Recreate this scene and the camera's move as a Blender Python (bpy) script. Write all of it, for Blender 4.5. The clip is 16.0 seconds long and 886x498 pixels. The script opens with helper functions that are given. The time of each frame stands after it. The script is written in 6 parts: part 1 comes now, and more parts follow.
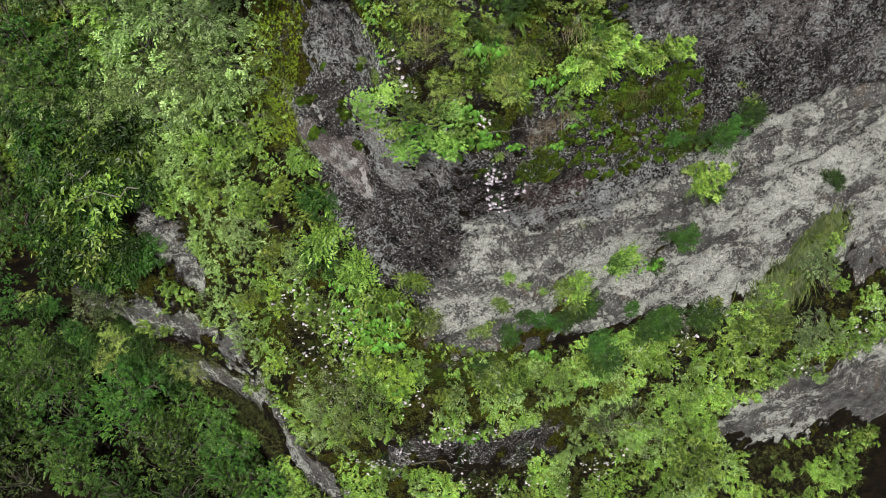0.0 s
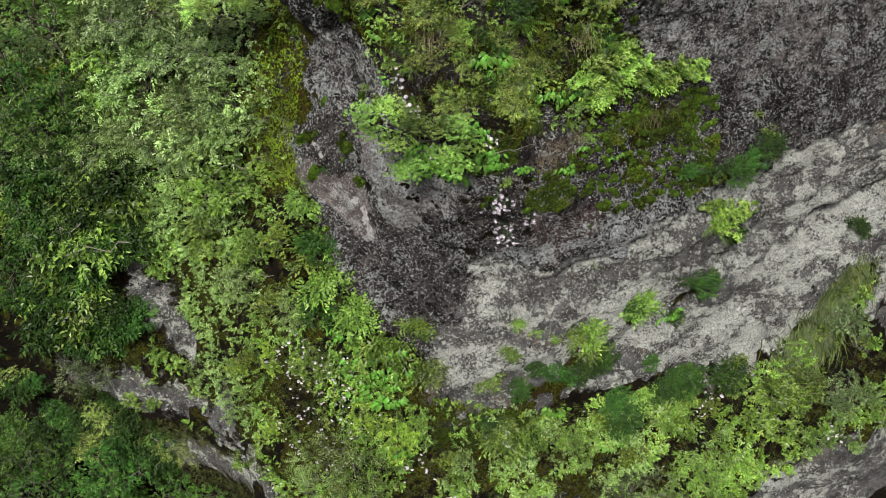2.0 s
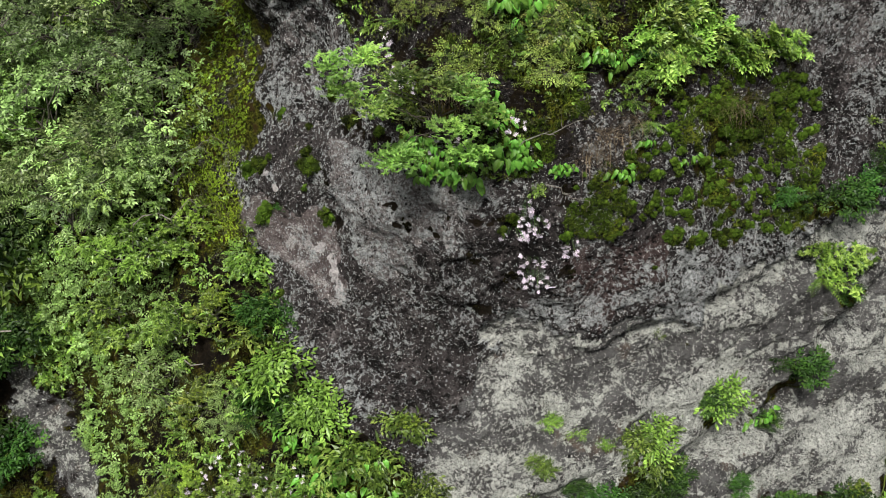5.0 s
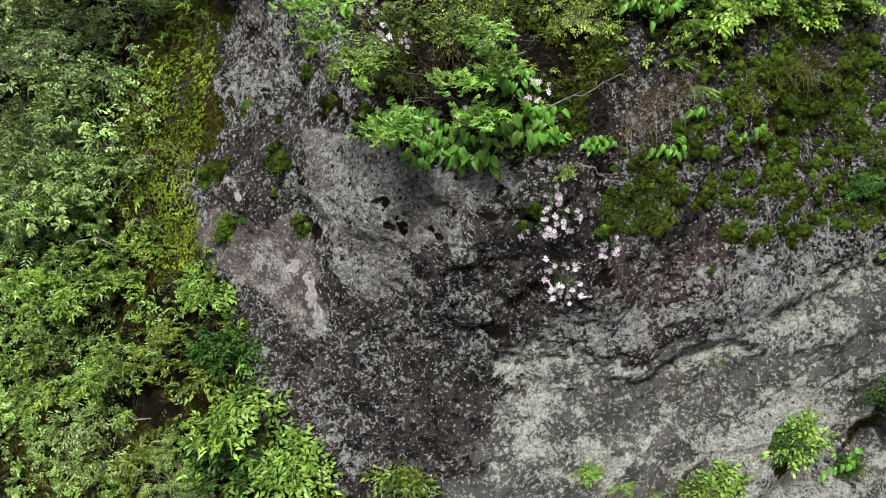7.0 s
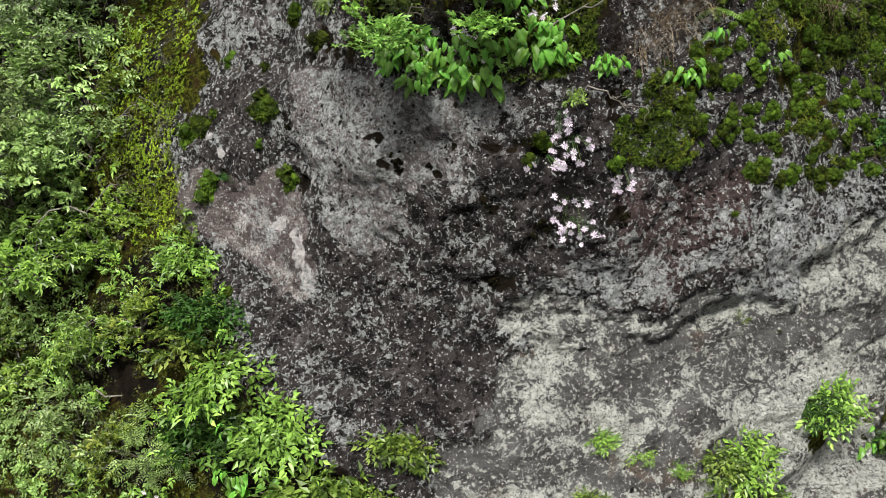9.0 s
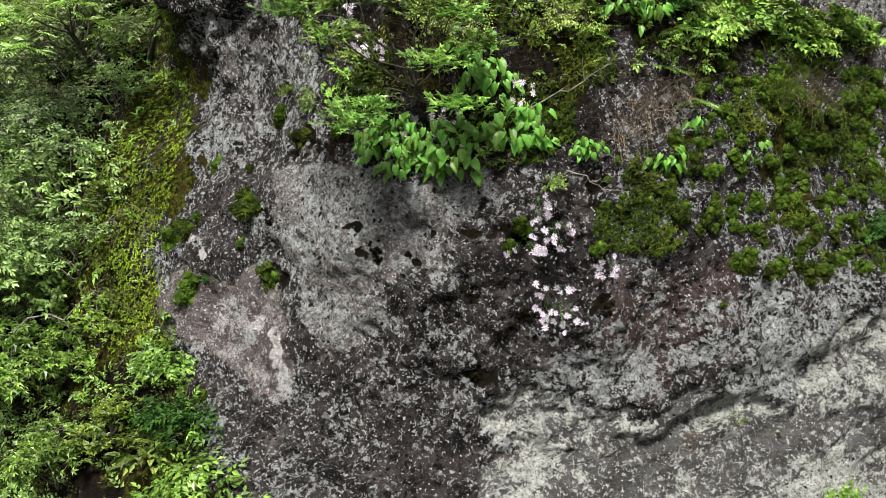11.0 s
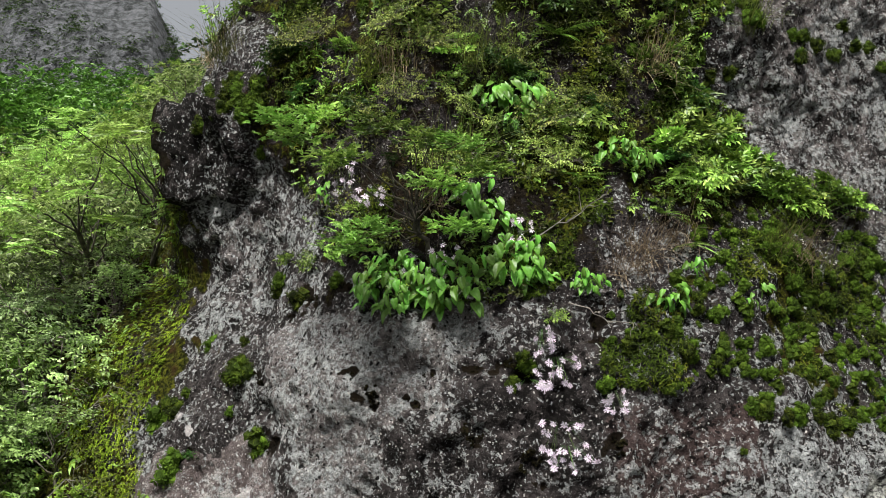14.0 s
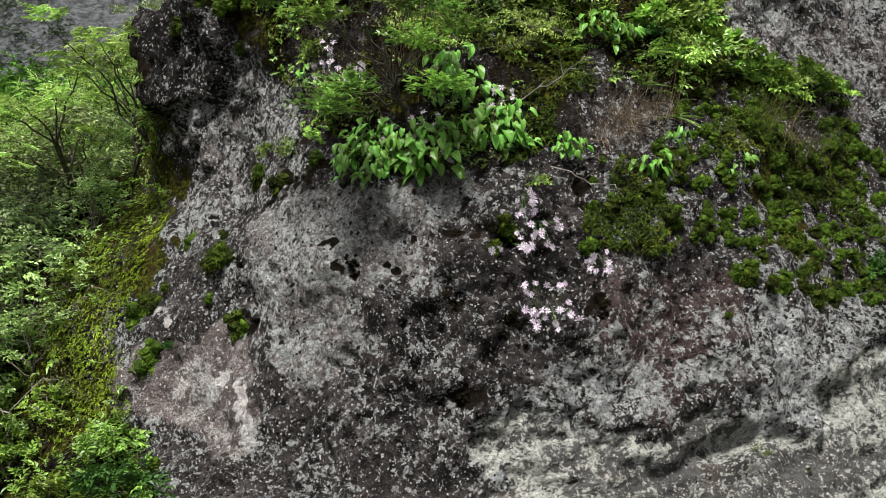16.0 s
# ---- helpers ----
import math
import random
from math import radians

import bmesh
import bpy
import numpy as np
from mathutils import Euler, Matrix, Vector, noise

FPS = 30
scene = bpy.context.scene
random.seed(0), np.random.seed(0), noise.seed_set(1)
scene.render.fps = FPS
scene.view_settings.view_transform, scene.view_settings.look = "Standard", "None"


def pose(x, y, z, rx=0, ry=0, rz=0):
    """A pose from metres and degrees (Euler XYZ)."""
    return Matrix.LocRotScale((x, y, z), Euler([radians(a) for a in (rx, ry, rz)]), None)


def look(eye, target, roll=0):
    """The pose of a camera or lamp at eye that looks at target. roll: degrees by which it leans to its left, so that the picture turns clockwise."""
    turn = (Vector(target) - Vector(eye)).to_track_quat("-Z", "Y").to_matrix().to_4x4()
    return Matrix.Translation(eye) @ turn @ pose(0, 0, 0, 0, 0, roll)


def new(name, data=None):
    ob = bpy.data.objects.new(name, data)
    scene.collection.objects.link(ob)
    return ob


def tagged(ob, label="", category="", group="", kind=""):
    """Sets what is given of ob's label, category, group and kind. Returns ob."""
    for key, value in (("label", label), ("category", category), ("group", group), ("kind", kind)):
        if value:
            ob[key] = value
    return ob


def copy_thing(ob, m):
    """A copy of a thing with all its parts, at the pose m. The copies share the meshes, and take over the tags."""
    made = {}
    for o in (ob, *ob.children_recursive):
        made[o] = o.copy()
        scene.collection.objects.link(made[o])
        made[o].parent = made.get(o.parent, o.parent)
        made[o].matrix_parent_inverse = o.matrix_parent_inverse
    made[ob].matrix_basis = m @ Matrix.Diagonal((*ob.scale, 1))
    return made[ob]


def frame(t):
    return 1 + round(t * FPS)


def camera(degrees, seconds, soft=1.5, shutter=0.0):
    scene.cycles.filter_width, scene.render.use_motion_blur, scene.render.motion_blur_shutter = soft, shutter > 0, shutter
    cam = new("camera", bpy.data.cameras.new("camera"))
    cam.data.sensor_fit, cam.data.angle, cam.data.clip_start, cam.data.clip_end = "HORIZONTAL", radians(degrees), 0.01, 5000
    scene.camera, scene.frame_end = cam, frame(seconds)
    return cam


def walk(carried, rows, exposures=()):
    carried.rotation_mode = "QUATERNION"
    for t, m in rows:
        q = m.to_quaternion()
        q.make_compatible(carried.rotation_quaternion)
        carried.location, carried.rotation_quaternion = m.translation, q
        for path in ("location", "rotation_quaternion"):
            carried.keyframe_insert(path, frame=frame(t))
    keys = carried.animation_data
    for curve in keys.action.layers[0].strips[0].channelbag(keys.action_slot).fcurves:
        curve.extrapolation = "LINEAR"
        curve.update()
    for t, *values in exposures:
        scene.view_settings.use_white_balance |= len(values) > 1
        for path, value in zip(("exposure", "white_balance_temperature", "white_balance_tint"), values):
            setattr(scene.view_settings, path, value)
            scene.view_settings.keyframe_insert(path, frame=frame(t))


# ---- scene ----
cam = camera(48.8, 16.0, soft=0.4)
PATH = [
    (0, (0.052, -0.463, 23.353), (0.046, 0.459, 21.578), 0.9),
    (0.5, (0.066, -0.625, 23.11), (0.054, 0.365, 21.372), 0.6),
    (1, (0.058, -0.769, 22.856), (0.044, 0.289, 21.159), 0.6),
    (1.5, (0.067, -0.91, 22.614), (0.046, 0.213, 20.96), 0.3),
    (2, (0.08, -1.066, 22.365), (0.055, 0.126, 20.759), 0.2),
    (2.5, (0.083, -1.111, 21.913), (0.056, 0.155, 20.366), 0.3),
    (3, (0.07, -1.035, 21.403), (0.044, 0.298, 19.912), 0.4),
    (3.5, (0.019, -0.948, 20.909), (0.006, 0.448, 19.477), 0.8),
    (4, (-0.007, -0.812, 20.432), (-0.012, 0.642, 19.058), 1.1),
    (4.5, (-0.028, -0.618, 20.005), (-0.023, 0.884, 18.684), 1.3),
    (5, (-0.082, -0.371, 19.62), (-0.067, 1.171, 18.346), 1.5),
    (7.3, (-0.2, 0.31, 18.465), (-0.138, 1.975, 17.358), 0.9),
    (7.5, (-0.179, 0.331, 18.417), (-0.123, 1.999, 17.315), 1.1),
    (8, (-0.18, 0.285, 18.224), (-0.12, 1.985, 17.172), 0.8),
    (8.2, (-0.201, 0.279, 18.125), (-0.132, 1.99, 17.091), 0.8),
    (10.3, (-0.125, 0.293, 17.595), (-0.079, 2.112, 16.765), 0.4),
    (10.5, (-0.107, 0.273, 17.558), (-0.064, 2.114, 16.776), 0.4),
    (11, (-0.064, 0.218, 17.447), (-0.018, 2.109, 16.798), 0.5),
    (11.5, (0.0, 0.208, 17.329), (0.042, 2.14, 16.814), 0.5),
    (12, (0.0, 0.19, 17.181), (0.046, 2.153, 16.803), 0.4),
    (12.5, (-0.013, 0.19, 17.061), (0.029, 2.175, 16.821), 0.3),
    (13, (-0.043, 0.176, 16.97), (-0.002, 2.172, 16.859), 0.3),
    (13.5, (-0.058, 0.165, 16.818), (-0.014, 2.164, 16.827), 0.3),
    (14, (-0.069, 0.188, 16.628), (-0.019, 2.187, 16.66), 0.2),
    (14.5, (-0.071, 0.212, 16.442), (-0.016, 2.211, 16.48), 0.0),
    (15, (-0.074, 0.241, 16.31), (-0.012, 2.239, 16.352), -0.1),
    (15.5, (-0.053, 0.255, 16.182), (0.017, 2.253, 16.229), -0.2),
    (16, (-0.038, 0.245, 16.061), (0.036, 2.243, 16.114), -0.3),
]
walk(cam, [(t, look(eye, target, roll)) for t, eye, target, roll in PATH],
     [(0, 0.88), (4, 1.0), (8, 1.24), (12, 1.54), (16, 1.46)])

# ---- world and light ----
world = bpy.data.worlds.new("overcast_sky")
scene.world = world
world.use_nodes = True
wt = world.node_tree
wt.nodes.clear()
sky = wt.nodes.new("ShaderNodeTexSky")
sky.sky_type, sky.sun_disc = "NISHITA", False
sky.sun_elevation, sky.sun_rotation = radians(62), radians(202)
sky.air_density, sky.dust_density, sky.ozone_density = 1.0, 5.0, 1.0
sat = wt.nodes.new("ShaderNodeHueSaturation")
sat.inputs["Saturation"].default_value = 0.22
wbg = wt.nodes.new("ShaderNodeBackground")
wbg.inputs["Strength"].default_value = 0.044
wout = wt.nodes.new("ShaderNodeOutputWorld")
wt.links.new(sky.outputs[0], sat.inputs["Color"])
wt.links.new(sat.outputs[0], wbg.inputs["Color"])
wt.links.new(wbg.outputs[0], wout.inputs["Surface"])
sun_data = bpy.data.lights.new("sun", "SUN")
sun_data.energy, sun_data.angle, sun_data.color = 2.9, radians(11), (1.0, 0.97, 0.92)
sun = new("sun", sun_data)
sun.matrix_world = look((-6, -11, 45), (0, 4, 15))


# ---- materials ----
def mat_new(name):
    m = bpy.data.materials.new(name)
    m.use_nodes = True
    m.node_tree.nodes.clear()
    return m, m.node_tree


class Nodes:
    """Short hand for building a node tree."""

    def __init__(self, tree):
        self.t = tree

    def add(self, kind, **props):
        n = self.t.nodes.new(kind)
        for k, v in props.items():
            n.inputs[k].default_value = v
        return n

    def link(self, a, b):
        self.t.links.new(a, b)

    def noise(self, vec, scale, detail=4.0, rough=0.55, distort=0.0):
        n = self.add("ShaderNodeTexNoise", Scale=scale, Detail=detail, Roughness=rough, Distortion=distort)
        self.link(vec, n.inputs["Vector"])
        return n.outputs["Fac"]

    def ramp(self, fac, lo, hi):
        n = self.add("ShaderNodeMapRange")
        n.interpolation_type = "SMOOTHSTEP"
        self.link(fac, n.inputs["Value"])
        for key, v in (("From Min", lo), ("From Max", hi)):
            if isinstance(v, (int, float)):
                n.inputs[key].default_value = v
            else:
                self.link(v, n.inputs[key])
        return n.outputs["Result"]

    def math(self, op, a, b=0.0, c=0.0):
        n = self.add("ShaderNodeMath")
        n.operation = op
        for k, v in enumerate((a, b, c)):
            if isinstance(v, (int, float)):
                n.inputs[k].default_value = v
            else:
                self.link(v, n.inputs[k])
        return n.outputs[0]

    def mix(self, fac, a, b):
        n = self.t.nodes.new("ShaderNodeMix")
        n.data_type = "RGBA"
        for sock, v in ((n.inputs[0], fac), (n.inputs[6], a), (n.inputs[7], b)):
            if isinstance(v, (int, float)):
                sock.default_value = v
            elif isinstance(v, tuple):
                sock.default_value = (*v, 1)
            else:
                self.link(v, sock)
        return n.outputs[2]

    def attr(self, name):
        n = self.t.nodes.new("ShaderNodeAttribute")
        n.attribute_name = name
        return n.outputs["Fac"]


def rock_material():
    m, t = mat_new("lichened_rock")
    n = Nodes(t)
    vec = n.add("ShaderNodeTexCoord").outputs["Object"]
    mid, fine = n.noise(vec, 8, 7, 0.68), n.noise(vec, 48, 6, 0.72)
    grit, tone = n.noise(vec, 150, 3, 0.65), n.noise(vec, 4.2, 4, 0.6)
    grey, moss, pink, lich, soil, light = (n.attr(k) for k in ("grey", "moss", "pink", "lichen", "soil", "pale"))
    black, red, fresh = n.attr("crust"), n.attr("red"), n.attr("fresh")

    def edge(flag, wobble, lo, hi):
        return n.ramp(n.math("ADD", flag, n.math("MULTIPLY", n.math("SUBTRACT", mid, 0.5), wobble)), lo, hi)

    def dots(scale, share, size):
        """Round spots, each of its own size; share of the cells that carry one."""
        v = n.add("ShaderNodeTexVoronoi", Scale=scale)
        n.link(shaken, v.inputs["Vector"])
        pick = t.nodes.new("ShaderNodeSeparateColor")
        n.link(v.outputs["Color"], pick.inputs[0])
        r = n.math("MULTIPLY", n.ramp(pick.outputs[0], n.math("SUBTRACT", 1.0, n.math("MAXIMUM", share, 0.0)), 1.02), size)
        return n.ramp(n.math("SUBTRACT", r, v.outputs["Distance"]), -0.03, 0.05)
    # places shaken a little, so that no spot is a true disc
    shake = n.add("ShaderNodeTexNoise", Scale=38.0, Detail=4.0)
    n.link(vec, shake.inputs["Vector"])
    shaken_n = t.nodes.new("ShaderNodeVectorMath")
    shaken_n.operation = "MULTIPLY_ADD"
    n.link(shake.outputs["Color"], shaken_n.inputs[0])
    shaken_n.inputs[1].default_value = (0.03, 0.03, 0.03)
    n.link(vec, shaken_n.inputs[2])
    shaken = shaken_n.outputs[0]
    # dark brown weathered stone, with paler grains
    stone = n.mix(n.ramp(mid, 0.36, 0.66), (0.011, 0.0095, 0.0092), (0.055, 0.047, 0.046))
    stone = n.mix(n.ramp(fine, 0.5, 0.7), stone, (0.115, 0.102, 0.1))
    stone = n.mix(n.math("MULTIPLY", n.ramp(grit, 0.58, 0.68), 0.4), stone, (0.26, 0.235, 0.225))
    stone = n.mix(n.math("MULTIPLY", edge(red, 1.4, 0.42, 0.6), 0.65), stone, n.mix(n.ramp(fine, 0.35, 0.7), (0.042, 0.026, 0.024), (0.14, 0.098, 0.092)))
    # worn light skin of the same stone
    skin = n.mix(n.ramp(fine, 0.34, 0.62), (0.085, 0.074, 0.071), (0.3, 0.272, 0.264))
    skin = n.mix(n.ramp(tone, 0.5, 0.62), skin, n.mix(n.ramp(fine, 0.36, 0.62), (0.15, 0.145, 0.14), (0.38, 0.37, 0.35)))
    stone = n.mix(n.math("MULTIPLY", edge(light, 3.8, 0.3, 0.85), 0.7), stone, skin)
    # pale tuff, with folds and runs that slant down across it
    slant = n.add("ShaderNodeMapping")
    slant.inputs["Rotation"].default_value = (0, radians(38), 0)
    slant.inputs["Scale"].default_value = (0.36, 1, 1.5)
    n.link(vec, slant.inputs["Vector"])
    runs = n.noise(slant.outputs[0], 5.0, 8, 0.68, 0.5)
    tuff = n.mix(n.ramp(mid, 0.33, 0.66), (0.055, 0.053, 0.052), (0.16, 0.157, 0.152))
    tuff = n.mix(n.ramp(tone, 0.56, 0.68), tuff, (0.155, 0.122, 0.1))
    # sunken runs coloured darker, as shade lying in the folds
    tuff = n.mix(n.ramp(runs, 0.55, 0.7), tuff, (0.06, 0.056, 0.054))
    tuff = n.mix(n.math("MULTIPLY", n.ramp(fine, 0.52, 0.7), 0.6), tuff, (0.24, 0.24, 0.228))
    tuff = n.mix(n.math("MULTIPLY", n.ramp(grit, 0.5, 0.36), 0.5), tuff, (0.035, 0.033, 0.032))
    rose = n.mix(n.ramp(mid, 0.38, 0.66), (0.12, 0.094, 0.09), (0.33, 0.285, 0.275))
    rose = n.mix(n.ramp(n.math("ADD", mid, n.math("MULTIPLY", tone, 0.6)), 0.84, 0.9), rose, (0.55, 0.52, 0.5))
    rose = n.mix(n.ramp(grit, 0.52, 0.4), rose, (0.09, 0.075, 0.072))
    col = n.mix(edge(grey, 1.5, 0.42, 0.54), stone, tuff)
    col = n.mix(n.math("MULTIPLY", edge(pink, 2.4, 0.5, 0.7), 0.8), col, rose)
    col = n.mix(edge(fresh, 2.0, 0.45, 0.6), col, n.mix(n.ramp(fine, 0.35, 0.65), (0.36, 0.33, 0.325), (0.62, 0.59, 0.58)))
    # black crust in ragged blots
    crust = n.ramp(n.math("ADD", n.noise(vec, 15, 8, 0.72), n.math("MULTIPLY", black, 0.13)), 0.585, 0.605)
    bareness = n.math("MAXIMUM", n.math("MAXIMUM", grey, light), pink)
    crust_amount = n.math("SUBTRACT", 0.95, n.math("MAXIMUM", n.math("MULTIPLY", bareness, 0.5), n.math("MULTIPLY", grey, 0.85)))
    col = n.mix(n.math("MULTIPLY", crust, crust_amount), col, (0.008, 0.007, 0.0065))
    # crustose lichen: ragged shields, smaller flecks and fine dots
    sway = n.math("MULTIPLY", n.math("SUBTRACT", tone, 0.5), 0.3)
    gain = n.math("ADD", n.math("MULTIPLY", lich, 0.2), sway)
    run_gain = n.math("MULTIPLY", n.math("MULTIPLY", n.math("SUBTRACT", 0.5, runs), grey), 0.45)
    cut = n.math("SUBTRACT", n.math("SUBTRACT", 0.645, gain), n.math("SUBTRACT", run_gain, n.math("MULTIPLY", grey, 0.005)))
    broad = n.noise(slant.outputs[0], 1.9, 4, 0.6)
    cut = n.math("SUBTRACT", cut, n.math("MULTIPLY", n.math("MULTIPLY", n.math("SUBTRACT", broad, 0.5), grey), 0.75))
    patch = n.math("ADD", n.noise(shaken, 17, 9, 0.74), n.math("MULTIPLY", n.math("MULTIPLY", n.math("SUBTRACT", n.noise(vec, 6.5, 5, 0.6), 0.5), grey), 0.7))
    shields = n.ramp(patch, cut, n.math("ADD", cut, 0.018))
    cut2 = n.math("SUBTRACT", 0.635, n.math("SUBTRACT", n.math("MULTIPLY", gain, 0.85), n.math("MULTIPLY", n.math("MULTIPLY", n.math("SUBTRACT", 0.55, broad), grey), 0.5)))
    flecks = n.ramp(n.noise(shaken, 44, 4, 0.66), cut2, n.math("ADD", cut2, 0.022))
    specks = dots(85, n.math("ADD", 0.22, n.math("MULTIPLY", gain, 1.2)), 0.42)
    blue = n.mix(n.ramp(fine, 0.35, 0.65), (0.24, 0.252, 0.25), (0.58, 0.605, 0.6))
    cream = n.mix(n.ramp(fine, 0.35, 0.62), (0.33, 0.34, 0.31), (0.68, 0.69, 0.63))
    lichen_col = n.mix(n.ramp(n.math("ADD", grey, n.math("MULTIPLY", n.math("SUBTRACT", tone, 0.5), 1.6)), 0.4, 0.75), blue, cream)
    lichen_col = n.mix(n.math("MULTIPLY", n.ramp(n.noise(vec, 95, 4, 0.7), 0.47, 0.4), 0.75), lichen_col, (0.06, 0.056, 0.053))
    col = n.mix(n.math("MULTIPLY", shields, n.math("ADD", 0.72, n.math("MULTIPLY", grey, 0.2))), col, lichen_col)
    col = n.mix(n.math("MULTIPLY", flecks, 0.85), col, lichen_col)
    col = n.mix(n.math("MULTIPLY", specks, 0.85), col, (0.6, 0.58, 0.55))
    # round pores, crowded in places; the shade inside them painted black
    crowd = n.ramp(n.noise(vec, 3.1, 3, 0.6), 0.4, 0.66)
    many = n.math("SUBTRACT", n.math("MULTIPLY_ADD", crowd, 0.5, 0.1), n.math("MULTIPLY", grey, 0.4))
    pit = n.math("MAXIMUM", dots(37, many, 0.38), dots(66, n.math("MULTIPLY", many, 0.9), 0.42))
    pit = n.math("MULTIPLY", pit, n.math("SUBTRACT", 0.95, n.math("MULTIPLY", pink, 0.5)))
    col = n.mix(pit, col, (0.006, 0.005, 0.005))
    # moss, and humus taken near black to stand for shade between plants
    shaded_earth = n.mix(n.ramp(mid, 0.35, 0.65), (0.004, 0.0032, 0.002), (0.017, 0.012, 0.007))
    shaded_earth = n.mix(n.math("MULTIPLY", n.ramp(fine, 0.6, 0.74), 0.6), shaded_earth, (0.09, 0.07, 0.05))
    col = n.mix(edge(soil, 2.2, 0.45, 0.56), col, shaded_earth)
    mossy = n.mix(n.ramp(fine, 0.4, 0.66), (0.009, 0.011, 0.002), (0.1, 0.105, 0.01))
    mossy = n.mix(n.ramp(n.noise(vec, 11, 5, 0.6), 0.5, 0.66), mossy, (0.04, 0.024, 0.008))
    col = n.mix(edge(moss, 2.0, 0.46, 0.58), col, mossy)
    bs = n.add("ShaderNodeBsdfPrincipled", Roughness=0.93)
    bs.inputs["Specular IOR Level"].default_value = 0.075
    n.link(col, bs.inputs["Base Color"])
    hgt = n.math("ADD", n.math("MULTIPLY", fine, 1.2), n.math("MULTIPLY", grit, 0.4))
    hgt = n.math("ADD", hgt, n.math("MULTIPLY", mid, 1.3))
    hgt = n.math("SUBTRACT", hgt, n.math("MULTIPLY", n.math("MULTIPLY", runs, grey), 2.6))
    hgt = n.math("ADD", hgt, n.math("MULTIPLY", n.math("ADD", flecks, shields), 0.14))
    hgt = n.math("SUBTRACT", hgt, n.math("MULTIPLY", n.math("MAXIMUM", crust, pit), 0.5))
    bump = n.add("ShaderNodeBump", Strength=1.0, Distance=0.036)
    n.link(hgt, bump.inputs["Height"])
    n.link(bump.outputs[0], bs.inputs["Normal"])
    out = n.add("ShaderNodeOutputMaterial")
    n.link(bs.outputs[0], out.inputs["Surface"])
    return m


def leaf_material(name, dark, light, young, rough=0.5, through_light=0.3, gloss=0.35, depth=0.82):
    """Leaf with a spread of greens from leaf to leaf and a little light coming through."""
    dark, light, young = (tuple(depth * c for c in k) for k in (dark, light, young))
    m, t = mat_new(name)
    n = Nodes(t)
    vec = n.add("ShaderNodeTexCoord").outputs["Object"]
    isl = t.nodes.new("ShaderNodeNewGeometry").outputs["Random Per Island"]
    obr = t.nodes.new("ShaderNodeObjectInfo").outputs["Random"]
    col = n.mix(n.math("POWER", n.ramp(isl, 0.02, 0.96), 1.5), dark, light)
    col = n.mix(n.math("MULTIPLY", n.ramp(n.noise(vec, 5, 3), 0.45, 0.7), n.ramp(isl, 0.2, 0.7)), col, young)
    col = n.mix(n.math("MULTIPLY", obr, 0.4), col, light)
    col = n.mix(n.ramp(n.noise(vec, 90, 3), 0.5, 0.85), col, dark)
    # plants differ in tone from one to the next, and in patches
    tone = n.math("MULTIPLY", n.math("MULTIPLY_ADD", obr, 0.75, 0.62), n.math("MULTIPLY_ADD", n.ramp(n.noise(vec, 2.3, 3), 0.3, 0.7), 0.9, 0.55))
    grade = t.nodes.new("ShaderNodeHueSaturation")
    n.link(col, grade.inputs["Color"])
    n.link(tone, grade.inputs["Value"])
    n.link(n.math("MULTIPLY_ADD", obr, 0.03, 0.487), grade.inputs["Hue"])
    col = grade.outputs["Color"]
    bs = n.add("ShaderNodeBsdfPrincipled", Roughness=rough)
    bs.inputs["Specular IOR Level"].default_value = gloss
    n.link(col, bs.inputs["Base Color"])
    tr = t.nodes.new("ShaderNodeBsdfTranslucent")
    n.link(col, tr.inputs["Color"])
    mx = n.add("ShaderNodeMixShader")
    mx.inputs[0].default_value = through_light
    n.link(bs.outputs[0], mx.inputs[1])
    n.link(tr.outputs[0], mx.inputs[2])
    out = n.add("ShaderNodeOutputMaterial")
    n.link(mx.outputs[0], out.inputs["Surface"])
    return m


def plain_material(name, dark, light, scale=20.0, rough=0.85, bump_d=0.004):
    m, t = mat_new(name)
    n = Nodes(t)
    vec = n.add("ShaderNodeTexCoord").outputs["Object"]
    f = n.noise(vec, scale, 9, 0.7)
    bs = n.add("ShaderNodeBsdfPrincipled", Roughness=rough)
    n.link(n.mix(n.ramp(f, 0.35, 0.68), dark, light), bs.inputs["Base Color"])
    bump = n.add("ShaderNodeBump", Strength=0.7, Distance=bump_d)
    n.link(f, bump.inputs["Height"])
    n.link(bump.outputs[0], bs.inputs["Normal"])
    out = n.add("ShaderNodeOutputMaterial")
    n.link(bs.outputs[0], out.inputs["Surface"])
    return m


ROCK = rock_material()
LEAF_MID = leaf_material("leaf_green", (0.0341, 0.07, 0.0095), (0.232, 0.36, 0.0554), (0.369, 0.47, 0.111), 0.4, 0.28, 0.42, depth=0.95)
LEAF_LIGHT = leaf_material("leaf_light_green", (0.077, 0.125, 0.0312), (0.33, 0.46, 0.144), (0.495, 0.6, 0.288), 0.4, 0.46, 0.42, depth=1.15)
LEAF_YELLOW = leaf_material("leaf_yellow_green", (0.055, 0.1, 0.00975), (0.319, 0.45, 0.0569), (0.506, 0.57, 0.13), 0.4, 0.3, 0.42, depth=0.82)
LEAF_GREY = leaf_material("leaf_grey_green", (0.05, 0.075, 0.028), (0.245, 0.34, 0.135), (0.41, 0.5, 0.25), 0.4, 0.46, 0.42, depth=1.25)
LEAF_DARK = leaf_material("leaf_dark_green", (0.0164, 0.045, 0.00792), (0.0477, 0.115, 0.0158), (0.116, 0.2, 0.0348), 0.5, 0.25, 0.3, depth=1.0)
